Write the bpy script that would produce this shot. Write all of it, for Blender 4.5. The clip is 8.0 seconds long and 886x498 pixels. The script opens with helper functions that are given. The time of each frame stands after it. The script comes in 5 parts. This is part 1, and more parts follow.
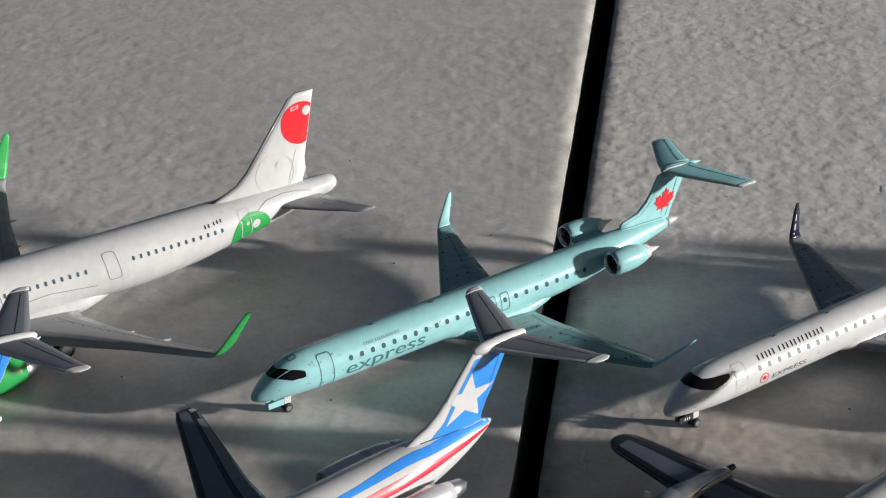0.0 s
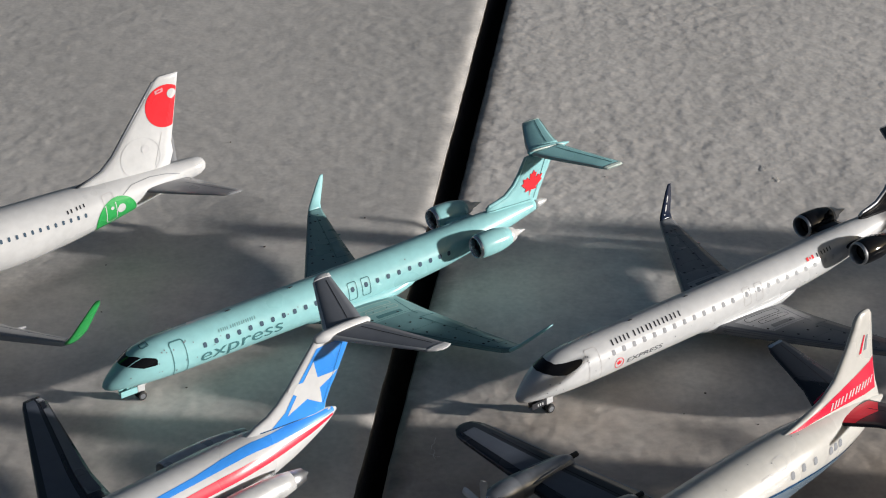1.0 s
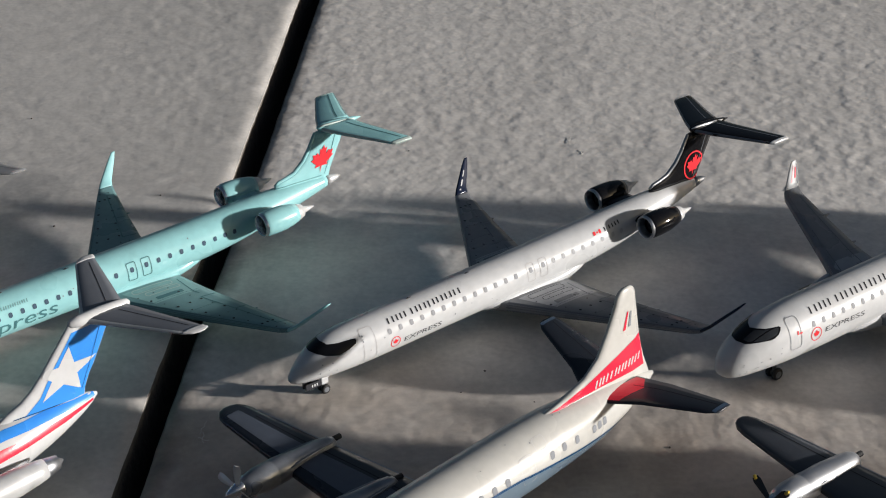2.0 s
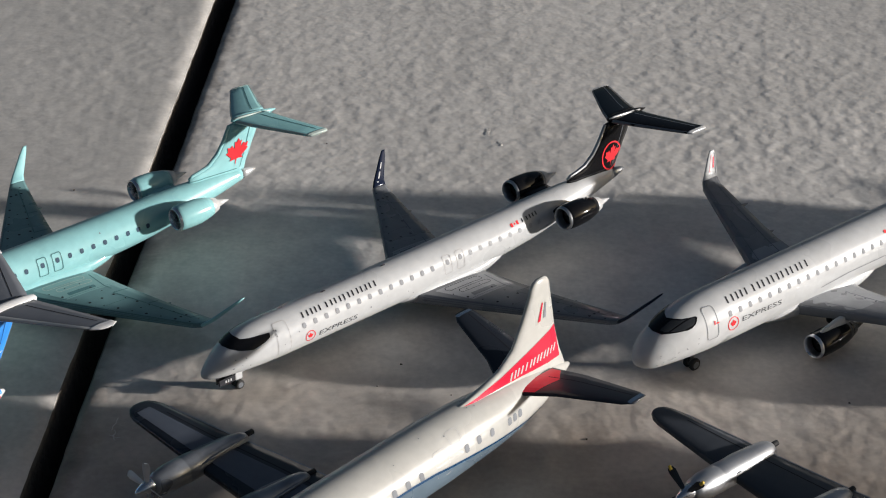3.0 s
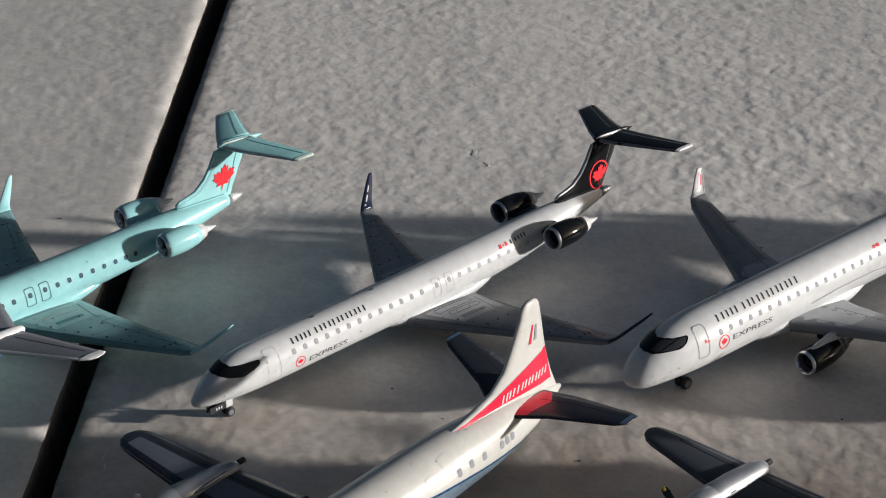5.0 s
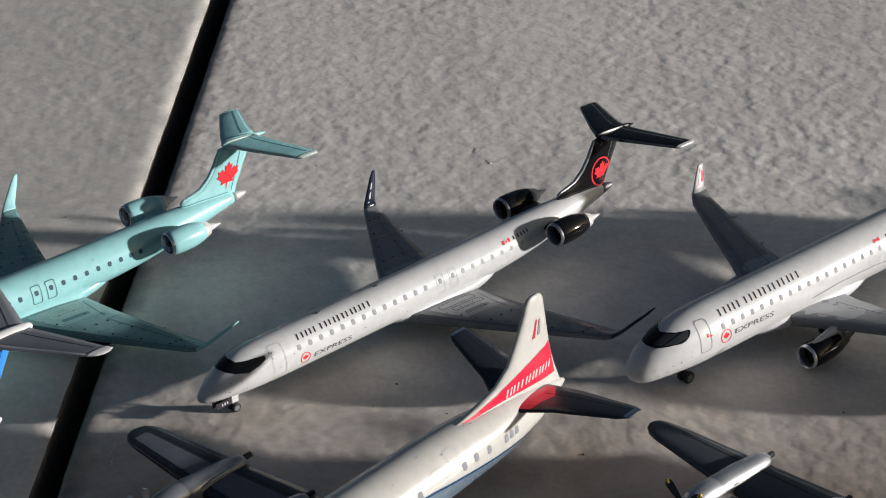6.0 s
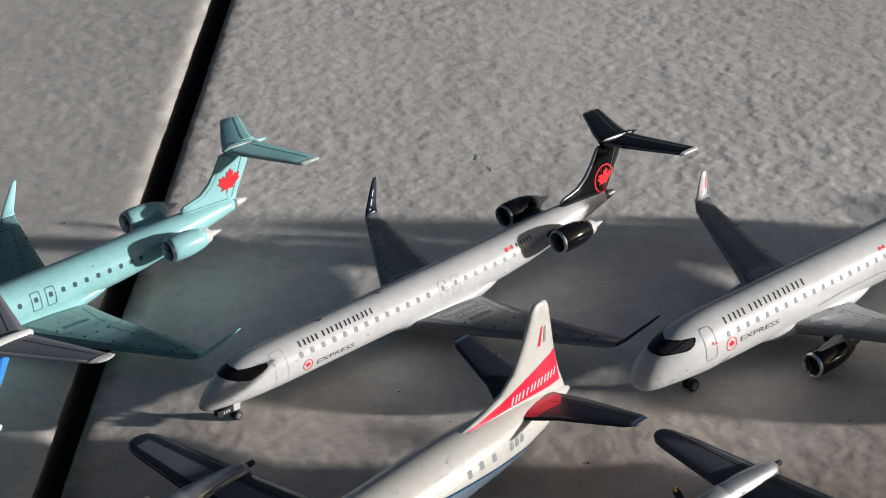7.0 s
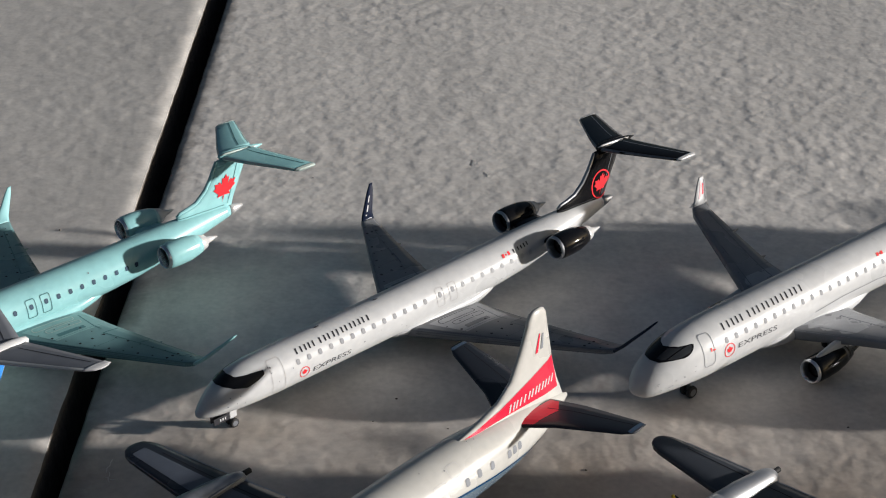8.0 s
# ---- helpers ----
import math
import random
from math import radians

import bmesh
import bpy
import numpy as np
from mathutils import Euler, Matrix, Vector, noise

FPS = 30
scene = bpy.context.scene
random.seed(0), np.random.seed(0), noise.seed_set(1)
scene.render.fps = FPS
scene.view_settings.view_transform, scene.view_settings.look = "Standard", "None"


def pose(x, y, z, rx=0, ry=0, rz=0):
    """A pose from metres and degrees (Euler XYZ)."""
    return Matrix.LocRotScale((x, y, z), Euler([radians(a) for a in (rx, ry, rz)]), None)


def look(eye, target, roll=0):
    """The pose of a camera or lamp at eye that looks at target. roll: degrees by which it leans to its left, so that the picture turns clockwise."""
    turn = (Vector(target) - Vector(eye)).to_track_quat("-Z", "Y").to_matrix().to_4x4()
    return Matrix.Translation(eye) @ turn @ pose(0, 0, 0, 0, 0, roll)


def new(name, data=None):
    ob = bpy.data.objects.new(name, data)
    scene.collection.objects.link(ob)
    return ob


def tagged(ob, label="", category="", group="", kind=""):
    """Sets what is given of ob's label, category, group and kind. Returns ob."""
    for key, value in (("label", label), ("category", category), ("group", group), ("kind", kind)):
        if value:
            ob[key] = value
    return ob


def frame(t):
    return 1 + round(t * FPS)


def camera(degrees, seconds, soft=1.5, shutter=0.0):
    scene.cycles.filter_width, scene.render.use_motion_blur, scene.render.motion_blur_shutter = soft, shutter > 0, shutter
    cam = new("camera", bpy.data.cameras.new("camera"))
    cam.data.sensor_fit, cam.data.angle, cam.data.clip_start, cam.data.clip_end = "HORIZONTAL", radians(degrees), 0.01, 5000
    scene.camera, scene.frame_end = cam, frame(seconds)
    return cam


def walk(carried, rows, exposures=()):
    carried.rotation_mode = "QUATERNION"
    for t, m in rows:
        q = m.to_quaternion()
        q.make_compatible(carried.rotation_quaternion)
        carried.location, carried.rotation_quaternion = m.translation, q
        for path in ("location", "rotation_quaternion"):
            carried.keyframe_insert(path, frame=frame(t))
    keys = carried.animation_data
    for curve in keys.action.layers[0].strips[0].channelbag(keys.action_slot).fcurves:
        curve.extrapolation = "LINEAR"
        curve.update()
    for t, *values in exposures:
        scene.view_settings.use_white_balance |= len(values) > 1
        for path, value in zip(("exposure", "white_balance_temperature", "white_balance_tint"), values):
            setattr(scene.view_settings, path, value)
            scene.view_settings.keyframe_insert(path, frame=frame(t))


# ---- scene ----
LENS = 27.41
cam = camera(LENS, 8.0, soft=1.1)
PATH = [
    (0, (-0.00372, -0.21919, 0.14980), (-0.03060, -0.00003, 0.03256), -1.822),
    (0.5, (0.00336, -0.21680, 0.15202), (-0.02291, 0.00181, 0.03362), -1.882),
    (1, (0.01372, -0.21424, 0.15080), (-0.00955, 0.00306, 0.02940), -1.750),
    (1.5, (0.02515, -0.21078, 0.14895), (0.00677, 0.00545, 0.02483), -1.477),
    (2, (0.03421, -0.20821, 0.14962), (0.02215, 0.00762, 0.02403), -0.968),
    (2.2, (0.03745, -0.20687, 0.14950), (0.02804, 0.00876, 0.02334), -0.741),
    (3.3, (0.03731, -0.20606, 0.14750), (0.03481, 0.00980, 0.02141), -0.297),
    (3.5, (0.03771, -0.20645, 0.14780), (0.03565, 0.00956, 0.02198), -0.328),
    (4, (0.03690, -0.20660, 0.14651), (0.03537, 0.00955, 0.02090), -0.472),
    (4.5, (0.03774, -0.20597, 0.14729), (0.03630, 0.01048, 0.02220), -0.737),
    (5, (0.03717, -0.20500, 0.14827), (0.03540, 0.01194, 0.02404), -1.086),
    (5.2, (0.03711, -0.20574, 0.14921), (0.03511, 0.01120, 0.02498), -1.194),
    (6.3, (0.03638, -0.20700, 0.14829), (0.03486, 0.01027, 0.02464), -1.322),
    (6.5, (0.03650, -0.20605, 0.14882), (0.03522, 0.01155, 0.02574), -1.273),
    (7, (0.03471, -0.20558, 0.14724), (0.03434, 0.01214, 0.02436), -1.048),
    (7.5, (0.03316, -0.20458, 0.14685), (0.03298, 0.01317, 0.02403), -1.014),
    (8, (0.03431, -0.20457, 0.14715), (0.03477, 0.01338, 0.02468), -1.025),
]
walk(cam, [(t, look(eye, target, roll)) for t, eye, target, roll in PATH])

# ---- light ----
SUN_FROM = Vector((1.0, -0.05, 0.0))
SUN_ELEVATION = radians(9.1)
sun_azimuth = math.atan2(SUN_FROM.y, SUN_FROM.x)
world = bpy.data.worlds.new("sky")
scene.world = world
world.use_nodes = True
wn = world.node_tree
wn.nodes.clear()
sky = wn.nodes.new("ShaderNodeTexSky")
sky.sky_type = 'NISHITA'
sky.sun_disc = False
sky.dust_density = 5.0
sky.ozone_density = 2.0
sky.sun_elevation = SUN_ELEVATION
sky.sun_rotation = radians(90) - sun_azimuth
bg = wn.nodes.new("ShaderNodeBackground")
bg.inputs["Strength"].default_value = 0.052
wo = wn.nodes.new("ShaderNodeOutputWorld")
wn.links.new(sky.outputs[0], bg.inputs[0])
wn.links.new(bg.outputs[0], wo.inputs[0])

sun_data = bpy.data.lights.new("sun", 'SUN')
sun_data.energy = 5.3
sun_data.angle = radians(1.7)
sun_data.color = (1.0, 0.962, 0.925)
sun = new("sun", sun_data)
to_sun = Vector((SUN_FROM.normalized().x * math.cos(SUN_ELEVATION), SUN_FROM.normalized().y * math.cos(SUN_ELEVATION), math.sin(SUN_ELEVATION)))
sun.matrix_world = look(to_sun * 2.0, (0, 0, 0))
scene.view_settings.exposure = 0.28

# ---- materials ----
MM = 0.001


def material(name, color, rough=0.4, metal=0.0, coat=0.0, vary=0.12, scale=900.0, bump=0.0, bump_scale=3000.0, spec=0.5):
    """A painted, metal or rubber surface with tone variation at two scales and fine relief."""
    m = bpy.data.materials.new(name)
    m.use_nodes = True
    nt = m.node_tree
    b = nt.nodes["Principled BSDF"]
    b.inputs["Metallic"].default_value = metal
    b.inputs["Coat Weight"].default_value = coat
    b.inputs["Coat Roughness"].default_value = 0.12
    b.inputs["Specular IOR Level"].default_value = spec
    tc = nt.nodes.new("ShaderNodeTexCoord")
    fine = nt.nodes.new("ShaderNodeTexNoise")
    fine.inputs["Scale"].default_value = scale
    fine.inputs["Detail"].default_value = 6.0
    broad = nt.nodes.new("ShaderNodeTexNoise")
    broad.inputs["Scale"].default_value = scale * 0.12
    broad.inputs["Detail"].default_value = 3.0
    add = nt.nodes.new("ShaderNodeMath")
    add.operation = 'ADD'
    ramp = nt.nodes.new("ShaderNodeMapRange")
    ramp.inputs["From Min"].default_value = 0.7
    ramp.inputs["From Max"].default_value = 1.3
    ramp.inputs["To Min"].default_value = 1.0 - vary
    ramp.inputs["To Max"].default_value = 1.0 + vary * 0.5
    mul = nt.nodes.new("ShaderNodeVectorMath")
    mul.operation = 'SCALE'
    mul.inputs[0].default_value = color
    rr = nt.nodes.new("ShaderNodeMapRange")
    rr.inputs["From Min"].default_value = 0.3
    rr.inputs["From Max"].default_value = 0.7
    rr.inputs["To Min"].default_value = max(0.03, rough - 0.08)
    rr.inputs["To Max"].default_value = rough + 0.10
    for node in (fine, broad):
        nt.links.new(tc.outputs["Object"], node.inputs["Vector"])
    nt.links.new(fine.outputs["Fac"], add.inputs[0])
    nt.links.new(broad.outputs["Fac"], add.inputs[1])
    nt.links.new(add.outputs[0], ramp.inputs["Value"])
    nt.links.new(ramp.outputs[0], mul.inputs["Scale"])
    nt.links.new(mul.outputs[0], b.inputs["Base Color"])
    nt.links.new(broad.outputs["Fac"], rr.inputs["Value"])
    nt.links.new(rr.outputs[0], b.inputs["Roughness"])
    if bump:
        n2 = nt.nodes.new("ShaderNodeTexNoise")
        n2.inputs["Scale"].default_value = bump_scale
        n2.inputs["Detail"].default_value = 4.0
        bp = nt.nodes.new("ShaderNodeBump")
        bp.inputs["Strength"].default_value = 1.0
        bp.inputs["Distance"].default_value = bump
        nt.links.new(tc.outputs["Object"], n2.inputs["Vector"])
        nt.links.new(n2.outputs["Fac"], bp.inputs["Height"])
        nt.links.new(bp.outputs[0], b.inputs["Normal"])
    return m


def paint(name, color, rough=0.3, vary=0.1):
    return material(name, color, rough, 0.0, 0.12, vary, 700.0, 0.000006, 2500.0, 0.35)


WHITE = paint("white_paint", (0.515, 0.52, 0.525))
IVORY = paint("ivory_paint", (0.475, 0.467, 0.442))
TEAL = paint("pale_teal_paint", (0.27, 0.53, 0.55))
TEAL_GREY = paint("teal_grey_paint", (0.155, 0.285, 0.295), 0.35)
TEAL_LIT = paint("lit_teal_grey_paint", (0.23, 0.40, 0.40), 0.35)
PALE_TEAL = paint("pale_line_paint", (0.42, 0.50, 0.47), 0.35)
TEAL_SHADE = paint("teal_grey_shade_paint", (0.10, 0.19, 0.20), 0.35)
TEAL_DARK = paint("dark_teal_ink", (0.06, 0.17, 0.185), 0.4)
WING_GREY = paint("wing_grey_paint", (0.33, 0.34, 0.36), 0.32)
WING_LIGHT = paint("light_wing_grey_paint", (0.48, 0.49, 0.50), 0.32)
WING_MID = paint("mid_wing_grey_paint", (0.20, 0.206, 0.218), 0.32)
WING_HALF = paint("half_wing_grey_paint", (0.26, 0.265, 0.275), 0.32)
WING_DARK = paint("dark_wing_grey_paint", (0.13, 0.14, 0.16), 0.35)
SLATE = paint("slate_wing_paint", (0.045, 0.05, 0.06), 0.42)
BLACK = material("gloss_black_paint", (0.006, 0.006, 0.007), 0.12, 0.0, 0.0, 0.1, 700.0, 0.0, 2500.0, 0.3)
INK = material("black_ink", (0.03, 0.03, 0.035), 0.6, spec=0.15)
GREY_INK = material("grey_ink", (0.22, 0.23, 0.25), 0.6, spec=0.15)
TEXT_INK = material("dark_grey_ink", (0.10, 0.102, 0.11), 0.6, spec=0.15)
GLAZE = material("smoked_glazing_paint", (0.022, 0.024, 0.027), 0.14, 0.0, 0.0, 0.15, 700.0, 0.0, 2500.0, 0.5)
LINE_INK = material("door_line_grey_ink", (0.47, 0.455, 0.455), 0.6, spec=0.15)
WIN_FAINT = material("faint_window_ink", (0.37, 0.375, 0.385), 0.6, spec=0.15)
WIN_INK = material("window_grey_ink", (0.29, 0.295, 0.31), 0.6, spec=0.15)
PALE_INK = material("pale_grey_ink", (0.52, 0.52, 0.53), 0.6, spec=0.15)
RED = paint("red_paint", (0.75, 0.03, 0.04))
CRIMSON = paint("crimson_paint", (0.64, 0.018, 0.05))
GREEN = paint("green_paint", (0.03, 0.32, 0.08))
ROSE = paint("pale_rose_ink", (0.62, 0.30, 0.32), 0.3)
BLUE = paint("blue_paint", (0.04, 0.24, 0.70))
BLUE_DEEP = paint("deep_blue_paint", (0.015, 0.06, 0.14))
SILVER = material("polished_aluminium", (0.72, 0.73, 0.75), 0.24, 1.0, 0, 0.10, 900, 0.000004, 3000)
GUNMETAL = material("dull_gunmetal", (0.17, 0.18, 0.20), 0.40, 0.4, 0, 0.2, 900, 0.000004, 3000)
ALU = material("matt_aluminium", (0.46, 0.47, 0.49), 0.36, 0.8, 0, 0.15, 900, 0.000004, 3000)
PALE_METAL = material("pale_metal_paint", (0.60, 0.60, 0.60), 0.32, 0.3, 0, 0.12, 900, 0.000004, 3000)
PEWTER = material("worn_pewter_paint", (0.25, 0.265, 0.29), 0.30, 0.6, 0, 0.4, 420, 0.000012, 1500)
ICE = material("blue_tinted_metal_paint", (0.26, 0.35, 0.44), 0.24, 0.6, 0, 0.12, 500, 0.000005, 2200)
BOOT = paint("blue_black_boot_paint", (0.018, 0.021, 0.028), 0.3)
PANEL_BLUE = paint("blue_grey_panel_paint", (0.085, 0.098, 0.125), 0.4)
NAVY = paint("navy_paint", (0.012, 0.018, 0.04), 0.2)
STEEL = material("dull_steel", (0.45, 0.46, 0.48), 0.38, 1.0, 0, 0.2, 1200)
DARK = material("dark_cavity", (0.012, 0.012, 0.013), 0.7)
RUBBER = material("tyre_rubber", (0.02, 0.02, 0.02), 0.8)
GLASS_INK = material("window_ink", (0.05, 0.085, 0.125), 0.6, spec=0.15)
YELLOW = paint("yellow_paint", (0.6, 0.42, 0.05))
FIBRE = material("lint_fibre", (0.75, 0.73, 0.70), 0.9)


# ---- mesh helpers ----
def rise(x, y):
    """The paving's gentle swell, in millimetres."""
    def ease(v):
        v = np.clip(v, 0.0, 1.0)
        return v * v * (3 - 2 * v)
    return (0.7 + 0.85 * ease((90.0 - x) / 110.0)) * (0.5 + 0.5 * ease((y + 45.0) / 40.0)) * ease((78.0 - y) / 62.0)


STAND = {}


def under(s, y):
    """Height of the paving below a point of the airplane being built."""
    c, d = math.cos(STAND["turn"]), math.sin(STAND["turn"])
    return float(rise(STAND["x"] + s * c + y * d, STAND["y"] + s * d - y * c))


def put(bm, s, y, z):
    """A vertex from millimetres: back from the nose, to port, up."""
    return bm.verts.new((s * MM, -y * MM, z * MM))


def link(name, bm, mat, parent=None, label="", smooth=True, closed=True):
    if closed:
        bmesh.ops.recalc_face_normals(bm, faces=bm.faces)
    me = bpy.data.meshes.new(name)
    bm.to_mesh(me)
    bm.free()
    me.materials.append(mat)
    if smooth:
        for p in me.polygons:
            p.use_smooth = True
    ob = new(name, me)
    if parent is not None:
        ob.parent = parent
    if label:
        tagged(ob, label)
    return ob


def part(name, bm, mat, parent, label="", smooth=True, closed=True):
    return link(name, bm, mat, parent, label, smooth, closed)


def skin(bm, rings, cap0=True, cap1=True, loop=True):
    """Faces between rings of vertices."""
    for a, b in zip(rings, rings[1:]):
        n = len(a)
        for i in range(n if loop else n - 1):
            j = (i + 1) % n
            bm.faces.new((a[i], a[j], b[j], b[i]))
    if cap0:
        bm.faces.new(rings[0])
    if cap1:
        bm.faces.new(rings[-1])


def smooth_interp(xs, ys, x):
    """A monotone cubic through the stations."""
    xs, ys = list(xs), list(ys)
    if x <= xs[0]:
        return ys[0]
    if x >= xs[-1]:
        return ys[-1]
    k = max(i for i in range(len(xs)) if xs[i] <= x)
    k = min(k, len(xs) - 2)
    h = [xs[i + 1] - xs[i] for i in range(len(xs) - 1)]
    d = [(ys[i + 1] - ys[i]) / h[i] for i in range(len(h))]

    def slope(i):
        if i == 0:
            return d[0]
        if i == len(xs) - 1:
            return d[-1]
        if d[i - 1] * d[i] <= 0:
            return 0.0
        return 2 * d[i - 1] * d[i] / (d[i - 1] + d[i])
    t = (x - xs[k]) / h[k]
    a, b = slope(k) * h[k], slope(k + 1) * h[k]
    return ys[k] * (2 * t**3 - 3 * t**2 + 1) + a * (t**3 - 2 * t**2 + t) + ys[k + 1] * (-2 * t**3 + 3 * t**2) + b * (t**3 - t**2)


class Body:
    """A fuselage: stations of (s, centre height, half width, half height)."""

    def __init__(self, stations):
        self.st = stations
        self.xs = [a[0] for a in stations]

    def size(self, s):
        return tuple(smooth_interp(self.xs, [a[i] for a in self.st], s) for i in (1, 2, 3))

    def at(self, s, th, off=0.0):
        zc, ry, rz = self.size(s)
        return (s, (ry + off) * math.sin(th), zc + (rz + off) * math.cos(th))

    def side(self, s, z, off=0.045, port=1):
        """The place on the port side at that height."""
        zc, ry, rz = self.size(s)
        c = max(-1.0, min(1.0, (z - zc) / rz))
        return (s, port * (ry + off) * math.sqrt(max(0.0, 1 - c * c)) + port * 0.0, zc + (rz + off) * c)

    def arc(self, s, v, off=0.05):
        """The place on the port side at that distance above the middle, round the body."""
        zc, ry, rz = self.size(s)
        return self.at(s, math.pi / 2 - v / rz, off)

    def mesh(self, n=40, step=0.8):
        bm = bmesh.new()
        xs = []
        for a, b in zip(self.xs, self.xs[1:]):
            k = max(1, min(12, round((b - a) / step)))
            xs += [a + (b - a) * i / k for i in range(k)]
        xs.append(self.xs[-1])
        rings = [[put(bm, *self.at(s, 2 * math.pi * i / n)) for i in range(n)] for s in xs]
        skin(bm, rings)
        return bm

    def rows(self, rows, off=0.045, cols=14, fine=3):
        """A patch from rows of (angle in degrees, s from, s to)."""
        bm = bmesh.new()
        full = []
        for (a, p, q), (b, r, t) in zip(rows, rows[1:]):
            full += [(a + (b - a) * k / fine, p + (r - p) * k / fine, q + (t - q) * k / fine) for k in range(fine)]
        full.append(rows[-1])
        rings = [[put(bm, *self.at(p + (q - p) * i / cols, radians(a), off)) for i in range(cols + 1)] for a, p, q in full]
        skin(bm, rings, False, False, False)
        return bm


def decal(poly, place, cuts=0, longest=1.2):
    """A thin marking: a flat outline, cut fine and laid on a surface by place(u, v)."""
    bm = bmesh.new()
    vs = [bm.verts.new((u, v, 0)) for u, v in poly]
    bm.faces.new(vs)
    bm.normal_update()
    bmesh.ops.triangulate(bm, faces=bm.faces)
    for _ in range(6):
        long = [e for e in bm.edges if e.calc_length() > longest]
        if not long:
            break
        bmesh.ops.subdivide_edges(bm, edges=long, cuts=1)
        bmesh.ops.triangulate(bm, faces=bm.faces)
    for v in bm.verts:
        s, y, z = place(v.co.x, v.co.y)
        v.co = (s * MM, -y * MM, z * MM)
    return bm


def ribbon(points, width, place):
    """A thin line along flat points, laid on a surface."""
    bm = bmesh.new()
    pts = [Vector(p) for p in points]
    fine = []
    for a, b in zip(pts, pts[1:]):
        k = max(1, int((b - a).length / 0.7))
        fine += [a + (b - a) * i / k for i in range(k)]
    fine.append(pts[-1])
    rows = []
    shut = (fine[0] - fine[-1]).length < 1e-6
    for i, p in enumerate(fine):
        if shut and i in (0, len(fine) - 1):
            d = (fine[1] - fine[0]).normalized() + (fine[-1] - fine[-2]).normalized()
        else:
            d = Vector((0, 0))
            if i > 0:
                d += (fine[i] - fine[i - 1]).normalized()
            if i < len(fine) - 1:
                d += (fine[i + 1] - fine[i]).normalized()
        d = d.normalized() if d.length > 1e-6 else Vector((1, 0))
        n = Vector((-d.y, d.x)) * width / 2
        rows.append([put(bm, *place(*(p + n))), put(bm, *place(*(p - n)))])
    skin(bm, rows, False, False, False)
    return bm


def rounded(u0, v0, u1, v1, r, n=3, lean=0.0):
    """A rectangle with round corners; lean shifts its top along u."""
    out = []
    for cu, cv, a in ((u1 - r, v1 - r, 0), (u0 + r, v1 - r, 90), (u0 + r, v0 + r, 180), (u1 - r, v0 + r, 270)):
        for k in range(n + 1):
            t = radians(a + 90 * k / n)
            v = cv + r * math.sin(t)
            out.append((cu + r * math.cos(t) + lean * (v - v0), v))
    return out


def disc(u, v, r, n=28, squash=1.0):
    return [(u + r * math.cos(2 * math.pi * k / n), v + r * squash * math.sin(2 * math.pi * k / n)) for k in range(n)]


SECTION = ((0, 0), (0.015, 0.34), (0.06, 0.66), (0.16, 0.92), (0.34, 1.0), (0.6, 0.82), (0.82, 0.48), (1.0, 0.10))
BLUNT = ((0, 0), (0.004, 0.5), (0.015, 0.82), (0.05, 1.0), (0.3, 1.0), (0.6, 0.8), (0.85, 0.42), (1.0, 0.12))
SLAB = ((0, 0), (0.02, 0.45), (0.07, 0.8), (0.16, 1.0), (0.5, 1.0), (0.86, 0.8), (1.0, 0.15))


class Wing:
    """A lifting surface: stations of (s of the leading edge, y, z, chord, half thickness, cant in degrees)."""

    def __init__(self, stations, section=SECTION, side=1):
        self.st, self.sec, self.side = stations, section, side

    def point(self, v, u, up=1.0, off=0.0):
        """v: along the stations; u: along the chord."""
        v = max(0.0, min(len(self.st) - 1.0, v))
        k = min(int(v), len(self.st) - 2)
        f = v - k
        s, y, z, c, h, cant = (a + (b - a) * f for a, b in zip(self.st[k], self.st[k + 1]))
        t = float(np.interp(u, [a for a, _ in self.sec], [b for _, b in self.sec])) * h + off
        r = radians(cant)
        return (s + u * c, self.side * (y - up * t * math.sin(r)), z + up * t * math.cos(r))

    def top(self, v, u, off=0.04):
        return self.point(v, u, 1.0, off)

    def on(self, s, y, off=0.04):
        """The place on the upper side over a point (back, out) in millimetres."""
        v = float(np.interp(y, [a[1] for a in self.st], range(len(self.st))))
        k = min(int(v), len(self.st) - 2)
        f = v - k
        le = self.st[k][0] + (self.st[k + 1][0] - self.st[k][0]) * f
        c = self.st[k][3] + (self.st[k + 1][3] - self.st[k][3]) * f
        return self.point(v, max(0.0, min(1.0, (s - le) / c)), 1.0, off)

    def under(self, v, u, off=0.04):
        return self.point(v, u, -1.0, off)

    def mesh(self, fine=4):
        bm = bmesh.new()
        rings = []
        n = len(self.st)
        vs = [i + k / fine for i in range(n - 1) for k in range(fine)] + [n - 1]
        for v in vs:
            us = [u for u, _ in self.sec]
            ring = [put(bm, *self.point(v, u, 1.0)) for u in us]
            ring += [put(bm, *self.point(v, u, -1.0)) for u in reversed(us[1:])]
            rings.append(ring)
        skin(bm, rings)
        return bm


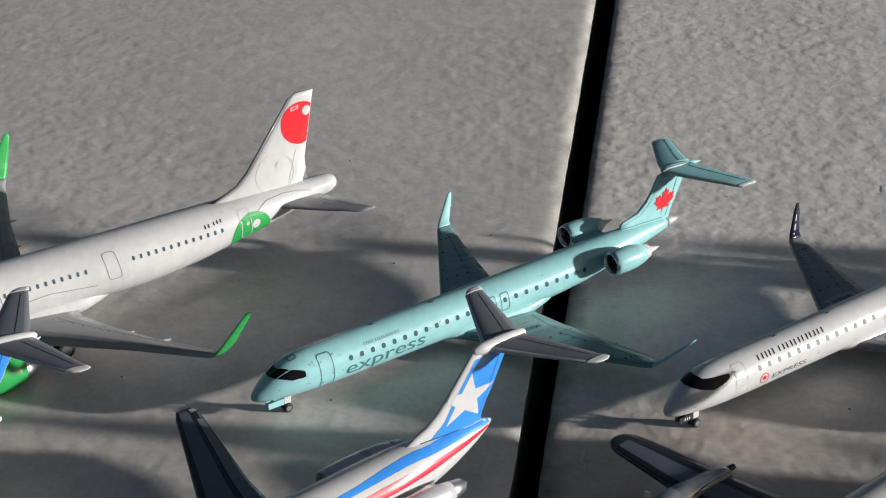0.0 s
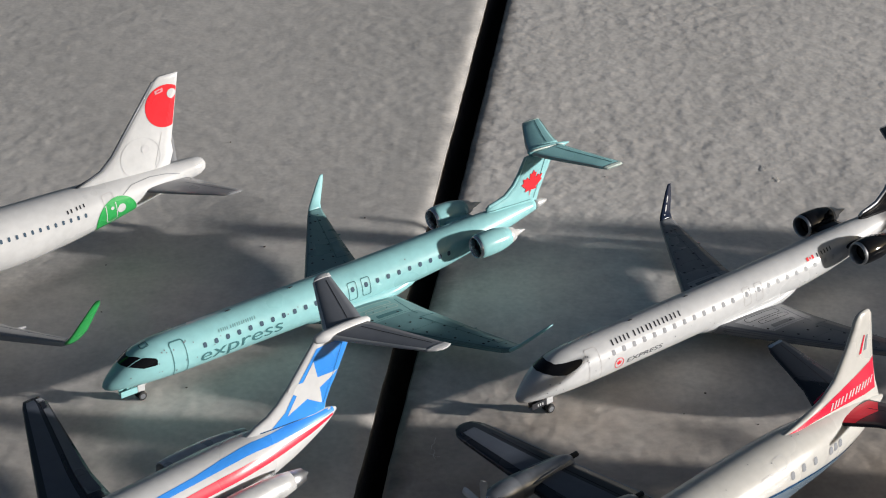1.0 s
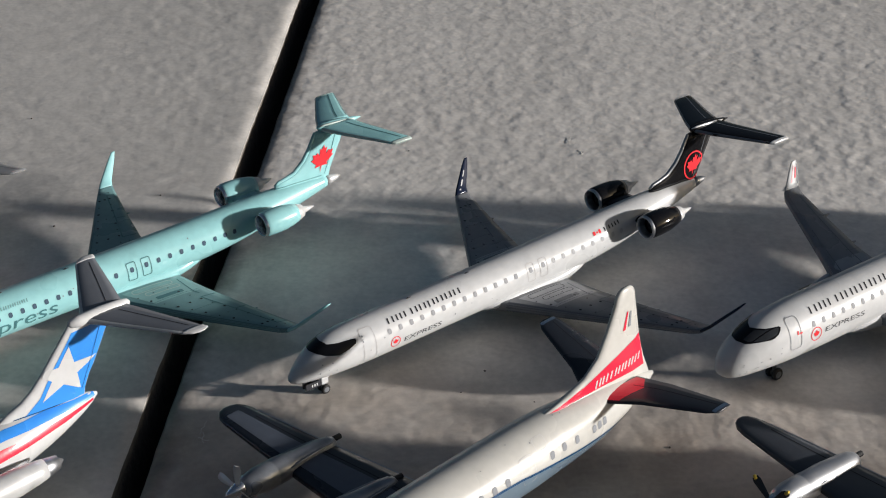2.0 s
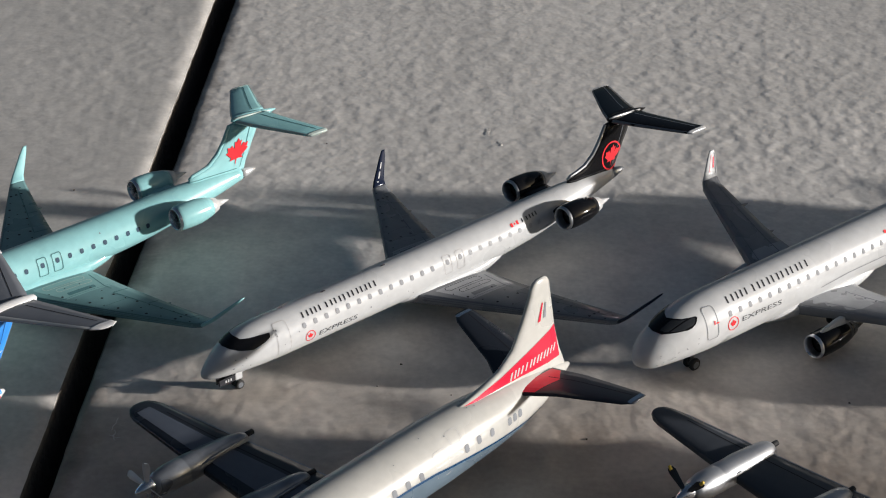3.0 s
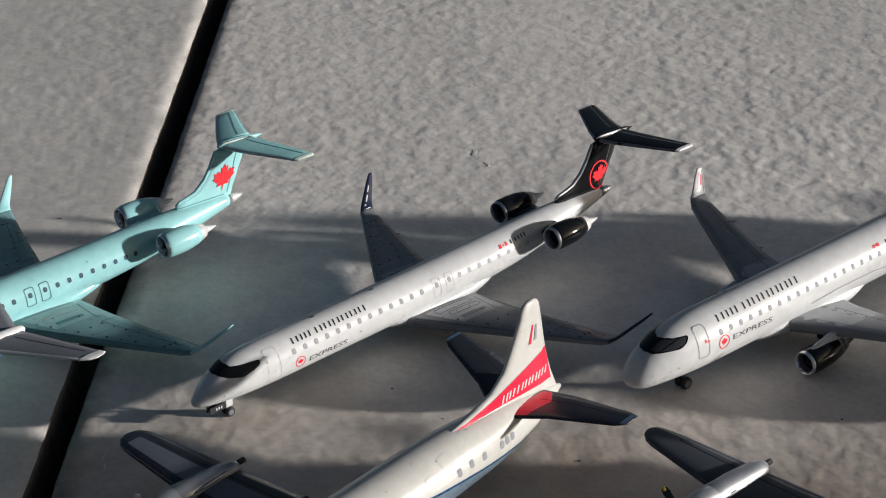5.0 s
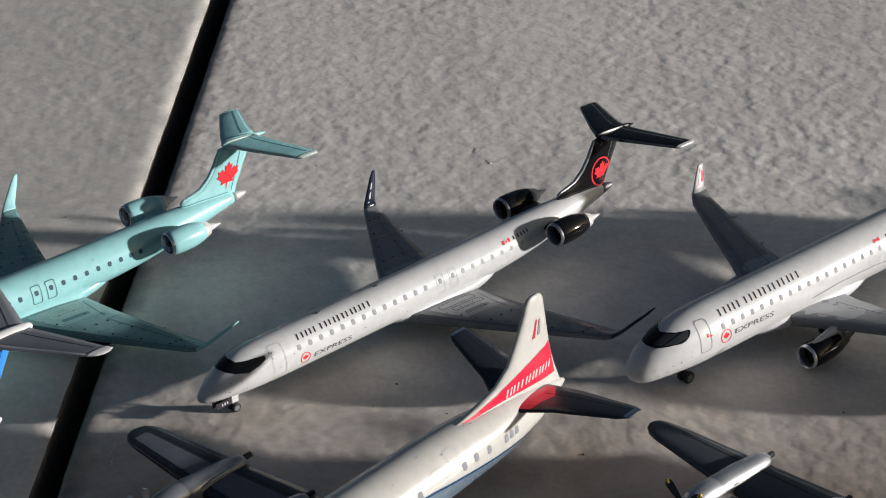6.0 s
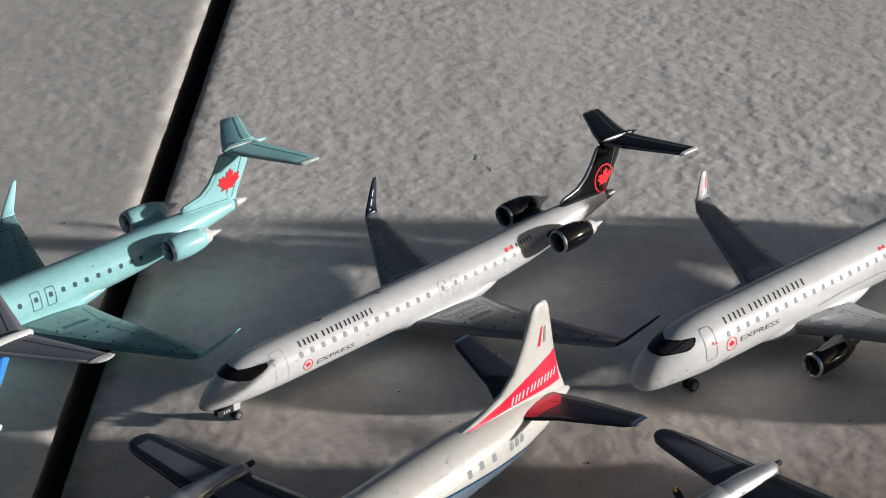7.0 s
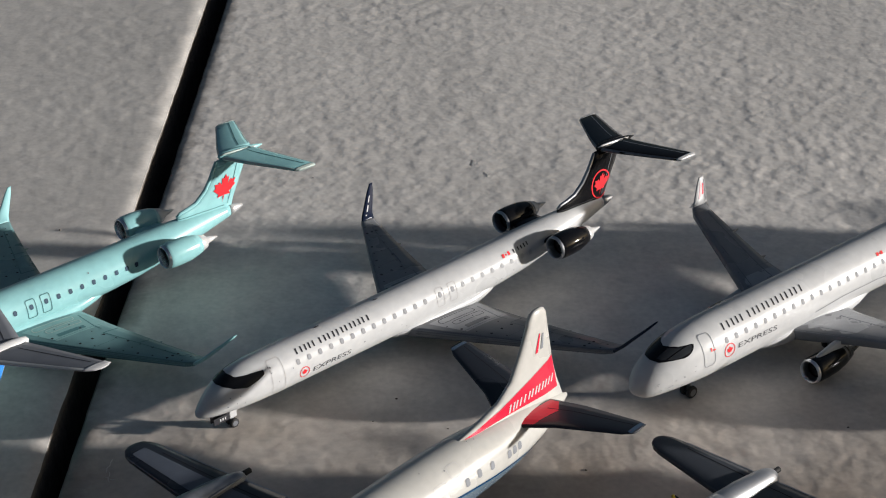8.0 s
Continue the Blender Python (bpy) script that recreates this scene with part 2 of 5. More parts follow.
class Fin:
    """A vertical surface in the plane of symmetry: stations of (z, s of the leading edge, s of the trailing edge, half thickness)."""

    def __init__(self, stations, section=SLAB):
        self.st, self.sec = stations, section

    def edges(self, z):
        zs = [a[0] for a in self.st]
        return tuple(float(np.interp(z, zs, [a[i] for a in self.st])) for i in (1, 2, 3))

    def side(self, s, z, off=0.05):
        a, b, h = self.edges(z)
        s = max(a + 0.1, min(b - 0.1, s))
        u = (s - a) / max(0.01, b - a)
        t = float(np.interp(u, [p for p, _ in self.sec], [q for _, q in self.sec]))
        return (s, h * t + off, z)

    def mesh(self):
        bm = bmesh.new()
        rings = []
        zs = []
        for a, b in zip(self.st, self.st[1:]):
            k = max(1, round((b[0] - a[0]) / 0.8))
            zs += [a[0] + (b[0] - a[0]) * i / k for i in range(k)]
        zs.append(self.st[-1][0])
        for z in zs:
            a, b, h = self.edges(z)
            ring = [put(bm, a + u * (b - a), h * t, z) for u, t in self.sec]
            ring += [put(bm, a + u * (b - a), -h * t, z) for u, t in reversed(self.sec[1:])]
            rings.append(ring)
        skin(bm, rings)
        return bm


def lathe(profile, y, z, n=28, tilt=0.0, cap0=True, cap1=True):
    """Turns a profile of (s, radius) about a line along the body."""
    bm = bmesh.new()
    rings = [[put(bm, s, y + r * math.sin(2 * math.pi * k / n), z + tilt * (s - profile[0][0]) + r * math.cos(2 * math.pi * k / n)) for k in range(n)] for s, r in profile]
    skin(bm, rings, cap0, cap1)
    return bm


def tube(path, radii, n=10):
    """A round bar along points (s, y, z)."""
    bm = bmesh.new()
    pts = [Vector(p) for p in path]
    rings = []
    for i, p in enumerate(pts):
        d = (pts[min(i + 1, len(pts) - 1)] - pts[max(i - 1, 0)]).normalized()
        a = d.cross(Vector((0.31, 0.87, 0.37))).normalized()
        b = d.cross(a)
        r = radii if isinstance(radii, (int, float)) else radii[i]
        rings.append([put(bm, *(p + a * r * math.cos(2 * math.pi * k / n) + b * r * math.sin(2 * math.pi * k / n))) for k in range(n)])
    skin(bm, rings)
    return bm


def box(s0, s1, y0, y1, z0, z1, r=0.0):
    bm = bmesh.new()
    v = [put(bm, s, y, z) for s in (s0, s1) for y in (y0, y1) for z in (z0, z1)]
    for f in ((0, 1, 3, 2), (4, 6, 7, 5), (0, 4, 5, 1), (2, 3, 7, 6), (0, 2, 6, 4), (1, 5, 7, 3)):
        bm.faces.new([v[i] for i in f])
    if r:
        bmesh.ops.bevel(bm, geom=bm.edges[:], offset=r * MM, segments=2, affect='EDGES', profile=0.5)
    return bm


def wheel(parent, s, y, z, r, w):
    """A tyre turned about a line across the body, with its rim."""
    bm = bmesh.new()
    prof = [(-w, r * 0.62), (-w, r * 0.85), (-w * 0.6, r * 0.98), (0, r), (w * 0.6, r * 0.98), (w, r * 0.85), (w, r * 0.62)]
    n = 20
    rings = [[put(bm, s + q * math.cos(2 * math.pi * k / n), y + p, z + q * math.sin(2 * math.pi * k / n)) for k in range(n)] for p, q in prof]
    skin(bm, rings)
    part("tyre", bm, RUBBER, parent)
    bm = bmesh.new()
    prof = [(-w * 1.08, r * 0.2), (-w * 1.04, r * 0.58), (w * 1.04, r * 0.58), (w * 1.08, r * 0.2)]
    rings = [[put(bm, s + q * math.cos(2 * math.pi * k / n), y + p, z + q * math.sin(2 * math.pi * k / n)) for k in range(n)] for p, q in prof]
    skin(bm, rings)
    part("rim", bm, GUNMETAL, parent, "small dull metal wheel rim", False)


def gear(name, root, s, y, top, r, w, gap, strut=0.35, mat=None, lean=0.0):
    h = r + under(s, y) - 0.05
    leg = part(name, tube([(s, y, h), (s + lean, y, top)], [strut, strut * 1.25]), mat or STEEL, root)
    part("axle", tube([(s, y - gap, h), (s, y + gap, h)], strut * 0.7), STEEL, leg)
    for q in (-gap, gap):
        wheel(leg, s, y + q, h, r, w)
    return leg


def lettering(body, s0, s1, z0, z1, sizes, mat, parent, lean=0.0, fill=0.36):
    """A plain bar in place of each letter."""
    total = sum(sizes)
    s = s0
    for n, k in enumerate(sizes):
        w = (s1 - s0) * k / total
        if k > 0.55:
            u = s + w * (0.5 - fill / 2)
            v = z1
            part("letter_bar", decal(rounded(u, z0, u + w * fill, v, min(0.08, w * 0.1), 2, lean), body.arc), mat, parent, "", False, False)
        s += w


def sign_row(place, u0, u1, v0, v1, shapes, width, mat, parent, lean=0.0):
    """A name drawn as a row of plain bars; shapes: (kind, share of the width)."""
    total = sum(k for _, k in shapes)
    u = u0
    for kind, k in shapes:
        w = (u1 - u0) * k / total
        a, b = u + w * 0.12, u + w * 0.88
        lines = {"bar": [0.5], "pair": [0.14, 0.86]}.get(kind, [])
        for f in lines:
            q = a + (b - a) * f
            part("sign_bar", ribbon([(q, v0), (q + lean * (v1 - v0), v1)], width, place), mat, parent, "", False, False)
        u += w


AIRLINE = [("pair", 1), ("bar", 0.5), ("pair", 0.85), ("gap", 0.35)] + [("pair", 1)] * 6


def word(text, place, u0, u1, v0, v1, mat, parent, climb=0.0, lean=0.0, weight=0.0, sample="E"):
    """Printed writing laid on a surface; v0 and v1: the foot line and the top of the sample letter."""
    def outline(body):
        cu = bpy.data.curves.new("writing", 'FONT')
        cu.body = body
        cu.offset = weight
        cu.resolution_u = 3
        ob = bpy.data.objects.new("writing", cu)
        scene.collection.objects.link(ob)
        me = bpy.data.meshes.new_from_object(ob.evaluated_get(bpy.context.evaluated_depsgraph_get()))
        bpy.data.objects.remove(ob)
        bpy.data.curves.remove(cu)
        return me
    probe = outline(sample)
    tall = max(v.co.y for v in probe.vertices)
    bpy.data.meshes.remove(probe)
    me = outline(text)
    bm = bmesh.new()
    bm.from_mesh(me)
    bpy.data.meshes.remove(me)
    lo, hi = min(v.co.x for v in bm.verts), max(v.co.x for v in bm.verts)
    bmesh.ops.triangulate(bm, faces=bm.faces)
    limit = 0.5 * tall / (v1 - v0)
    for _ in range(4):
        far = [e for e in bm.edges if e.calc_length() > limit]
        if not far:
            break
        bmesh.ops.subdivide_edges(bm, edges=far, cuts=1)
        bmesh.ops.triangulate(bm, faces=bm.faces)
    for v in bm.verts:
        f, h = (v.co.x - lo) / (hi - lo), v.co.y / tall * (v1 - v0)
        s_, y_, z_ = place(u0 + (u1 - u0) * f + lean * h, v0 + h + climb * f)
        v.co = (s_ * MM, -y_ * MM, z_ * MM)
    return part("writing", bm, mat, parent, "printed lettering", False, False)


def airplane(label, o, heading, group="model airplanes", roll=0.0):
    """The Empty at the airplane's origin on the paving; heading: the way of the tail, in degrees from +x."""
    STAND.update(x=o[0], y=o[1], turn=radians(heading))
    root = new("model_airplane")
    root.matrix_world = pose(o[0] * MM, o[1] * MM, 0, roll, 0, heading)
    return tagged(root, label, "model airplane", group)


def windows(body, parent, ss, z, w, h, mat, lean=0.0, name="window"):
    for s in ss:
        part(name, decal(rounded(s - w / 2, z - h / 2, s + w / 2, z + h / 2, w * 0.35, 2, lean), body.side), mat, parent, "", False, False)


def door(body, parent, s0, s1, z0, z1, mat, r=0.4, width=0.09, lean=0.0, name="door_outline"):
    p = rounded(s0, z0, s1, z1, r, 3, lean)
    return part(name, ribbon(p + [p[0]], width, lambda u, v: body.side(u, v)), mat, parent, "", False, False)


# ---- ground and paving ----
def value_noise(x, y, cell, seed):
    """Smooth lattice noise from 0 to 1 for arrays of millimetres."""
    rng = np.random.RandomState(seed)
    table = rng.rand(256, 256)
    u, v = x / cell, y / cell
    i, j = np.floor(u).astype(int), np.floor(v).astype(int)
    f, g = u - i, v - j
    f, g = f * f * (3 - 2 * f), g * g * (3 - 2 * g)
    a, b = table[i % 256, j % 256], table[(i + 1) % 256, j % 256]
    c, d = table[i % 256, (j + 1) % 256], table[(i + 1) % 256, (j + 1) % 256]
    return (a * (1 - f) + b * f) * (1 - g) + (c * (1 - f) + d * f) * g


def relief(x, y, coarse):
    """Height of the cast stone face, in millimetres: lumps with crisp rims, grains, pits and shallow waves."""
    rough_cast = 1.0 + 0.55 * np.exp(-((x - 88.0) / 36.0) ** 2 - ((y - 80.0) / 26.0) ** 2)
    x, y = 0.829 * x - 0.559 * y + 400.0, 0.559 * x + 0.829 * y + 400.0
    wx = x + 1.6 * (value_noise(x, y, 3.1, 7) - 0.5) + 0.5 * (value_noise(x, y, 1.1, 17) - 0.5)
    wy = y + 1.6 * (value_noise(x, y, 3.1, 8) - 0.5) + 0.5 * (value_noise(x, y, 1.1, 18) - 0.5)

    def step(v, lo, hi):
        v = np.clip((v - lo) / (hi - lo), 0, 1)
        return v * v * (3 - 2 * v)
    patch = rough_cast * (0.55 + 0.7 * step(value_noise(x + 3, y + 70, 26.0, 12), 0.25, 0.75))
    h = coarse * patch * 0.034 * step(value_noise(wx + 31, wy + 17, 1.9, 2), 0.36, 0.7)
    h += coarse * patch * 0.034 * step(value_noise(wx + 11, wy + 57, 1.2, 6), 0.42, 0.74)
    h += 0.03 * (value_noise(wx, wy, 3.6, 1) - 0.5)
    h += 0.02 * (value_noise(wx, wy, 0.9, 3) - 0.5)
    h += 0.07 * (value_noise(x, y, 17.0, 4) - 0.5)
    h -= 0.035 * step(value_noise(x + 5, y + 9, 1.9, 5), 0.88, 0.97)
    return h


def stone(name, color, front_brown, lump, joint_brown):
    """Cast stone with mottled tone, fine lumps, a darker browner front of the slab and darker brown along the joint."""
    m = bpy.data.materials.new(name)
    m.use_nodes = True
    nt = m.node_tree
    b = nt.nodes["Principled BSDF"]
    b.inputs["Specular IOR Level"].default_value = 0.5
    tc = nt.nodes.new("ShaderNodeTexCoord")
    tones = []
    for scale, detail in ((1100.0, 5.0), (260.0, 6.0), (22.0, 4.0)):
        n = nt.nodes.new("ShaderNodeTexNoise")
        n.inputs["Scale"].default_value = scale
        n.inputs["Detail"].default_value = detail
        nt.links.new(tc.outputs["Object"], n.inputs["Vector"])
        tones.append(n)
    a1 = nt.nodes.new("ShaderNodeMath")
    a1.operation = 'ADD'
    a2 = nt.nodes.new("ShaderNodeMath")
    a2.operation = 'ADD'
    nt.links.new(tones[0].outputs["Fac"], a1.inputs[0])
    nt.links.new(tones[1].outputs["Fac"], a1.inputs[1])
    nt.links.new(a1.outputs[0], a2.inputs[0])
    nt.links.new(tones[2].outputs["Fac"], a2.inputs[1])
    mr = nt.nodes.new("ShaderNodeMapRange")
    mr.inputs["From Min"].default_value = 1.1
    mr.inputs["From Max"].default_value = 1.9
    mr.inputs["To Min"].default_value = 0.82
    mr.inputs["To Max"].default_value = 1.16
    nt.links.new(a2.outputs[0], mr.inputs["Value"])
    mul = nt.nodes.new("ShaderNodeVectorMath")
    mul.operation = 'SCALE'
    mul.inputs[0].default_value = color
    nt.links.new(mr.outputs[0], mul.inputs["Scale"])
    xyz = nt.nodes.new("ShaderNodeSeparateXYZ")
    nt.links.new(tc.outputs["Object"], xyz.inputs[0])
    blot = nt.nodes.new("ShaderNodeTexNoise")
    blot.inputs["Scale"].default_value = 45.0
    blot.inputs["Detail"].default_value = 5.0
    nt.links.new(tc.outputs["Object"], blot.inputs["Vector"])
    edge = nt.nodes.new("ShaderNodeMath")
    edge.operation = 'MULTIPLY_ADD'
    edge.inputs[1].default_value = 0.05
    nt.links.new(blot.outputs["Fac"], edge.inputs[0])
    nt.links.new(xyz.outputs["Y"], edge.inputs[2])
    # Base colour turns darker and browner towards the front of the slab.
    front_fade = nt.nodes.new("ShaderNodeMapRange")
    front_fade.inputs["From Min"].default_value = 0.012
    front_fade.inputs["From Max"].default_value = 0.055
    front_fade.inputs["To Min"].default_value = front_brown
    front_fade.inputs["To Max"].default_value = 0.0
    nt.links.new(edge.outputs[0], front_fade.inputs["Value"])
    brown_mix = nt.nodes.new("ShaderNodeMix")
    brown_mix.data_type = 'RGBA'
    brown_mix.blend_type = 'MULTIPLY'
    brown_mix.inputs["B"].default_value = (0.41, 0.35, 0.30, 1)
    nt.links.new(front_fade.outputs[0], brown_mix.inputs["Factor"])
    nt.links.new(mul.outputs[0], brown_mix.inputs["A"])
    lean = nt.nodes.new("ShaderNodeMath")
    lean.operation = 'MULTIPLY_ADD'
    lean.inputs[1].default_value = -0.030
    nt.links.new(xyz.outputs["Y"], lean.inputs[0])
    nt.links.new(xyz.outputs["X"], lean.inputs[2])
    fray = nt.nodes.new("ShaderNodeMath")
    fray.operation = 'MULTIPLY_ADD'
    fray.inputs[1].default_value = 0.0035
    nt.links.new(tones[1].outputs["Fac"], fray.inputs[0])
    nt.links.new(lean.outputs[0], fray.inputs[2])
    # Darker brown multiplied in along the joint's edge.
    near = nt.nodes.new("ShaderNodeMapRange")
    near.inputs["From Min"].default_value = -0.0148
    near.inputs["From Max"].default_value = -0.0112
    near.inputs["To Min"].default_value = joint_brown
    near.inputs["To Max"].default_value = 0.0
    nt.links.new(fray.outputs[0], near.inputs["Value"])
    joint_mix = nt.nodes.new("ShaderNodeMix")
    joint_mix.data_type = 'RGBA'
    joint_mix.blend_type = 'MULTIPLY'
    joint_mix.inputs["B"].default_value = (0.13, 0.105, 0.09, 1)
    nt.links.new(near.outputs[0], joint_mix.inputs["Factor"])
    nt.links.new(brown_mix.outputs["Result"], joint_mix.inputs["A"])
    nt.links.new(joint_mix.outputs["Result"], b.inputs["Base Color"])
    rr = nt.nodes.new("ShaderNodeMapRange")
    rr.inputs["To Min"].default_value = 0.30
    rr.inputs["To Max"].default_value = 0.58
    nt.links.new(tones[1].outputs["Fac"], rr.inputs["Value"])
    nt.links.new(rr.outputs[0], b.inputs["Roughness"])
    bp = nt.nodes.new("ShaderNodeBump")
    bp.inputs["Distance"].default_value = lump
    bp.inputs["Strength"].default_value = 1.0
    lumps = nt.nodes.new("ShaderNodeTexNoise")
    lumps.inputs["Scale"].default_value = 270.0
    lumps.inputs["Detail"].default_value = 2.0
    lumps.inputs["Roughness"].default_value = 0.55
    nt.links.new(tc.outputs["Object"], lumps.inputs["Vector"])
    nt.links.new(lumps.outputs["Fac"], bp.inputs["Height"])
    nt.links.new(bp.outputs[0], b.inputs["Normal"])
    return m


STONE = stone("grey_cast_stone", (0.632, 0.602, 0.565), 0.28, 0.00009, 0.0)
JOINT_BROWN = material("brown_joint_edge", (0.13, 0.112, 0.095), 0.8, 0, 0, 0.35, 600, 0.00008, 1500)
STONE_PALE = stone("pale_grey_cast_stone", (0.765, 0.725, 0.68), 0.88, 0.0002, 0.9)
EARTH = material("dark_joint_sand", (0.12, 0.098, 0.085), 0.9, 0, 0, 0.4, 600, 0.0003, 1500)


def gap_edge(y, side):
    """The joint's two edges, in millimetres, leaning a little across the row."""
    return -16.5 + 0.030 * y if side > 0 else -20.4 + 0.026 * y


def paver(name, x_far, side, label, slab):
    """One slab: side +1 lies beyond the joint towards +x, -1 towards -x."""
    ys = np.concatenate([np.arange(-420, -70, 7.0), np.arange(-70, 260, 0.55), np.arange(260, 330, 7.0)])
    reach = 245.0 if side > 0 else 150.0
    ds = np.concatenate([[0.0, 0.1, 0.22, 0.38, 0.6], np.arange(0.9, reach, 0.55), np.arange(reach, abs(x_far), 8.0)])
    d, y = np.meshgrid(ds, ys, indexing="ij")
    x = gap_edge(y, side) + side * (d + (0.1 * (value_noise(0 * y, y, 7.0, 21 + side) - 0.5) + 0.1 * (value_noise(0 * y, y, 1.9, 25 + side) - 0.5)) * np.exp(-d / 1.2))
    wear = 0.3 if side > 0 else 0.45 * (0.5 + 1.0 * value_noise(0 * y, y, 5.5, 51))
    round_off = 0.6 if side > 0 else 1.15 * (0.7 + 0.6 * value_noise(0 * y, y, 3.1, 53))
    z = rise(x, y) + relief(x, y, 1.0 if side > 0 else 0.7) * np.clip(d / (1.0 if side > 0 else 4.0), 0.25, 1) - wear * np.exp(-(d / round_off) ** 1.4) * (0.9 + 0.2 * value_noise(x, y, 9.0, 31))
    top = np.stack([x, y, z], -1)
    lip = np.stack([x[0], y[0], z[0] - 0.9 - 0.6 * value_noise(x[0], y[0], 2.3, 41)], -1)
    wall = np.stack([x[0] - side * 0.25, y[0], 0 * y[0] - 38.0], -1)
    rows, cols = d.shape
    verts = np.concatenate([top.reshape(-1, 3), lip, wall]) * MM
    idx = np.arange(rows * cols).reshape(rows, cols)
    low = rows * cols + np.arange(2 * cols).reshape(2, cols)
    idx = np.concatenate([low[::-1], idx])
    a, b, c, e = idx[:-1, :-1].ravel(), idx[1:, :-1].ravel(), idx[1:, 1:].ravel(), idx[:-1, 1:].ravel()
    quads = np.stack([a, b, c, e] if side > 0 else [a, e, c, b], -1)
    me = bpy.data.meshes.new(name)
    me.vertices.add(len(verts))
    me.vertices.foreach_set("co", verts.astype(np.float32).ravel())
    me.loops.add(quads.size)
    me.loops.foreach_set("vertex_index", quads.astype(np.int32).ravel())
    me.polygons.add(len(quads))
    me.polygons.foreach_set("loop_start", np.arange(0, quads.size, 4, dtype=np.int32))
    me.polygons.foreach_set("use_smooth", np.ones(len(quads), dtype=bool))
    me.update(calc_edges=True)
    me.validate()
    me.materials.append(slab)
    me.materials.append(EARTH)
    me.materials.append(JOINT_BROWN)
    which = np.zeros(len(quads), dtype=np.int32)
    # Brown strip of faces next to the joint.
    which[:(4 if side > 0 else 2) * (cols - 1)] = 2
    which[:cols - 1] = 1
    me.polygons.foreach_set("material_index", which)
    return tagged(new(name, me), label, "paving slab", "", "structure")


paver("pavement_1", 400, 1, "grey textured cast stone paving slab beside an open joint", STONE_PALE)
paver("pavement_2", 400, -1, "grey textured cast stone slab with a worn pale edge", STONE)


def surround():
    """The same paving going on around, slab beside slab."""
    root = tagged(new("pavement_3"), "grey cast stone slabs going on around", "paving slab", "", "structure")
    bm = bmesh.new()
    bmesh.ops.create_cube(bm, size=1.0)
    for v in bm.verts:
        v.co = (v.co.x * 0.402, v.co.y * 0.752, v.co.z * 0.038)
    bmesh.ops.bevel(bm, geom=bm.edges[:], offset=0.002, segments=2, affect='EDGES', profile=0.5)
    me = bpy.data.meshes.new("slab")
    bm.to_mesh(me)
    bm.free()
    me.materials.append(STONE)
    for i in range(-4, 5):
        for j in range(-2, 4):
            if i in (0, 1) and j == 0:
                continue
            ob = new("slab", me)
            ob.matrix_world = pose(-0.219 + 0.407 * i, -0.045 + 0.757 * j, -0.0195)
            ob.parent = root


surround()


def ground():
    bm = bmesh.new()
    for q in ((-60, -60), (60, -60), (60, 60), (-60, 60)):
        bm.verts.new((q[0], q[1], -0.038))
    bm.faces.new(bm.verts)
    return tagged(link("ground", bm, EARTH, None, "", False), "dark sandy ground under the paving slabs", "ground", "", "structure")


ground()


# ---- twin-jet with T-tail and rear engines ----
LEAF = [(0, -1), (0.05, -0.45), (0.55, -0.5), (0.45, -0.3), (0.95, 0.12), (0.78, 0.22), (0.88, 0.55), (0.6, 0.48), (0.5, 0.62), (0.25, 0.32), (0.3, 0.85), (0.14, 0.75), (0, 1.05)]
LEAF = LEAF + [(-u, v) for u, v in reversed(LEAF[1:-1])]


def leaf(s, z, r, lean=0.0):
    return [(s + r * (u + lean * v), z + r * v) for u, v in LEAF]


def nacelle(root, s, y, z, k, shell, lip=SILVER, cone=STEEL, length=8.2, r=2.1, tip=3.2):
    """A jet engine pod: shell, bright lip, dark duct with fan, exhaust."""
    f = length / 8.2
    pod = part("engine", lathe([(s + 0.25, r * 0.86), (s + 0.3, r * 0.90), (s + 1.2 * f, r * 0.98), (s + 3.0 * f, r), (s + 5.2 * f, r * 0.97), (s + 7.2 * f, r * 0.82), (s + 8.2 * f, r * 0.70), (s + 8.2 * f, r * 0.62), (s + 7.4 * f, r * 0.6)], y, z, 32, 0, False, True), shell, root)
    part("intake_lip", lathe([(s + 1.4, r * 0.68), (s + 0.5, r * 0.74), (s + 0.1, r * 0.78), (s, r * 0.83), (s + 0.05, r * 0.875), (s + 0.28, r * 0.915), (s + 0.5, r * 0.935)], y, z, 32, 0, False, False), lip, pod, "bright metal intake ring", True, False)
    part("fan", lathe([(s + 0.9, 0.05), (s + 1.5, r * 0.22), (s + 1.7, r * 0.24), (s + 1.75, r * 0.70)], y, z, 24, 0, True, False), DARK, pod, "dark fan face", True, False)
    part("exhaust", lathe([(s + 7.4 * f, r * 0.70), (s + 8.3 * f, r * 0.68), (s + 9.6 * f, r * 0.5), (s + 9.6 * f, r * 0.32), (s + 9.6 * f + tip * 0.5, r * 0.2), (s + 9.5 * f + tip, r * 0.04)], y, z, 24), cone, pod, "pale metal exhaust cone")
    return pod


def winglet_pair(stations, section=SECTION):
    return [Wing(stations, section, q) for q in (1, -1)]


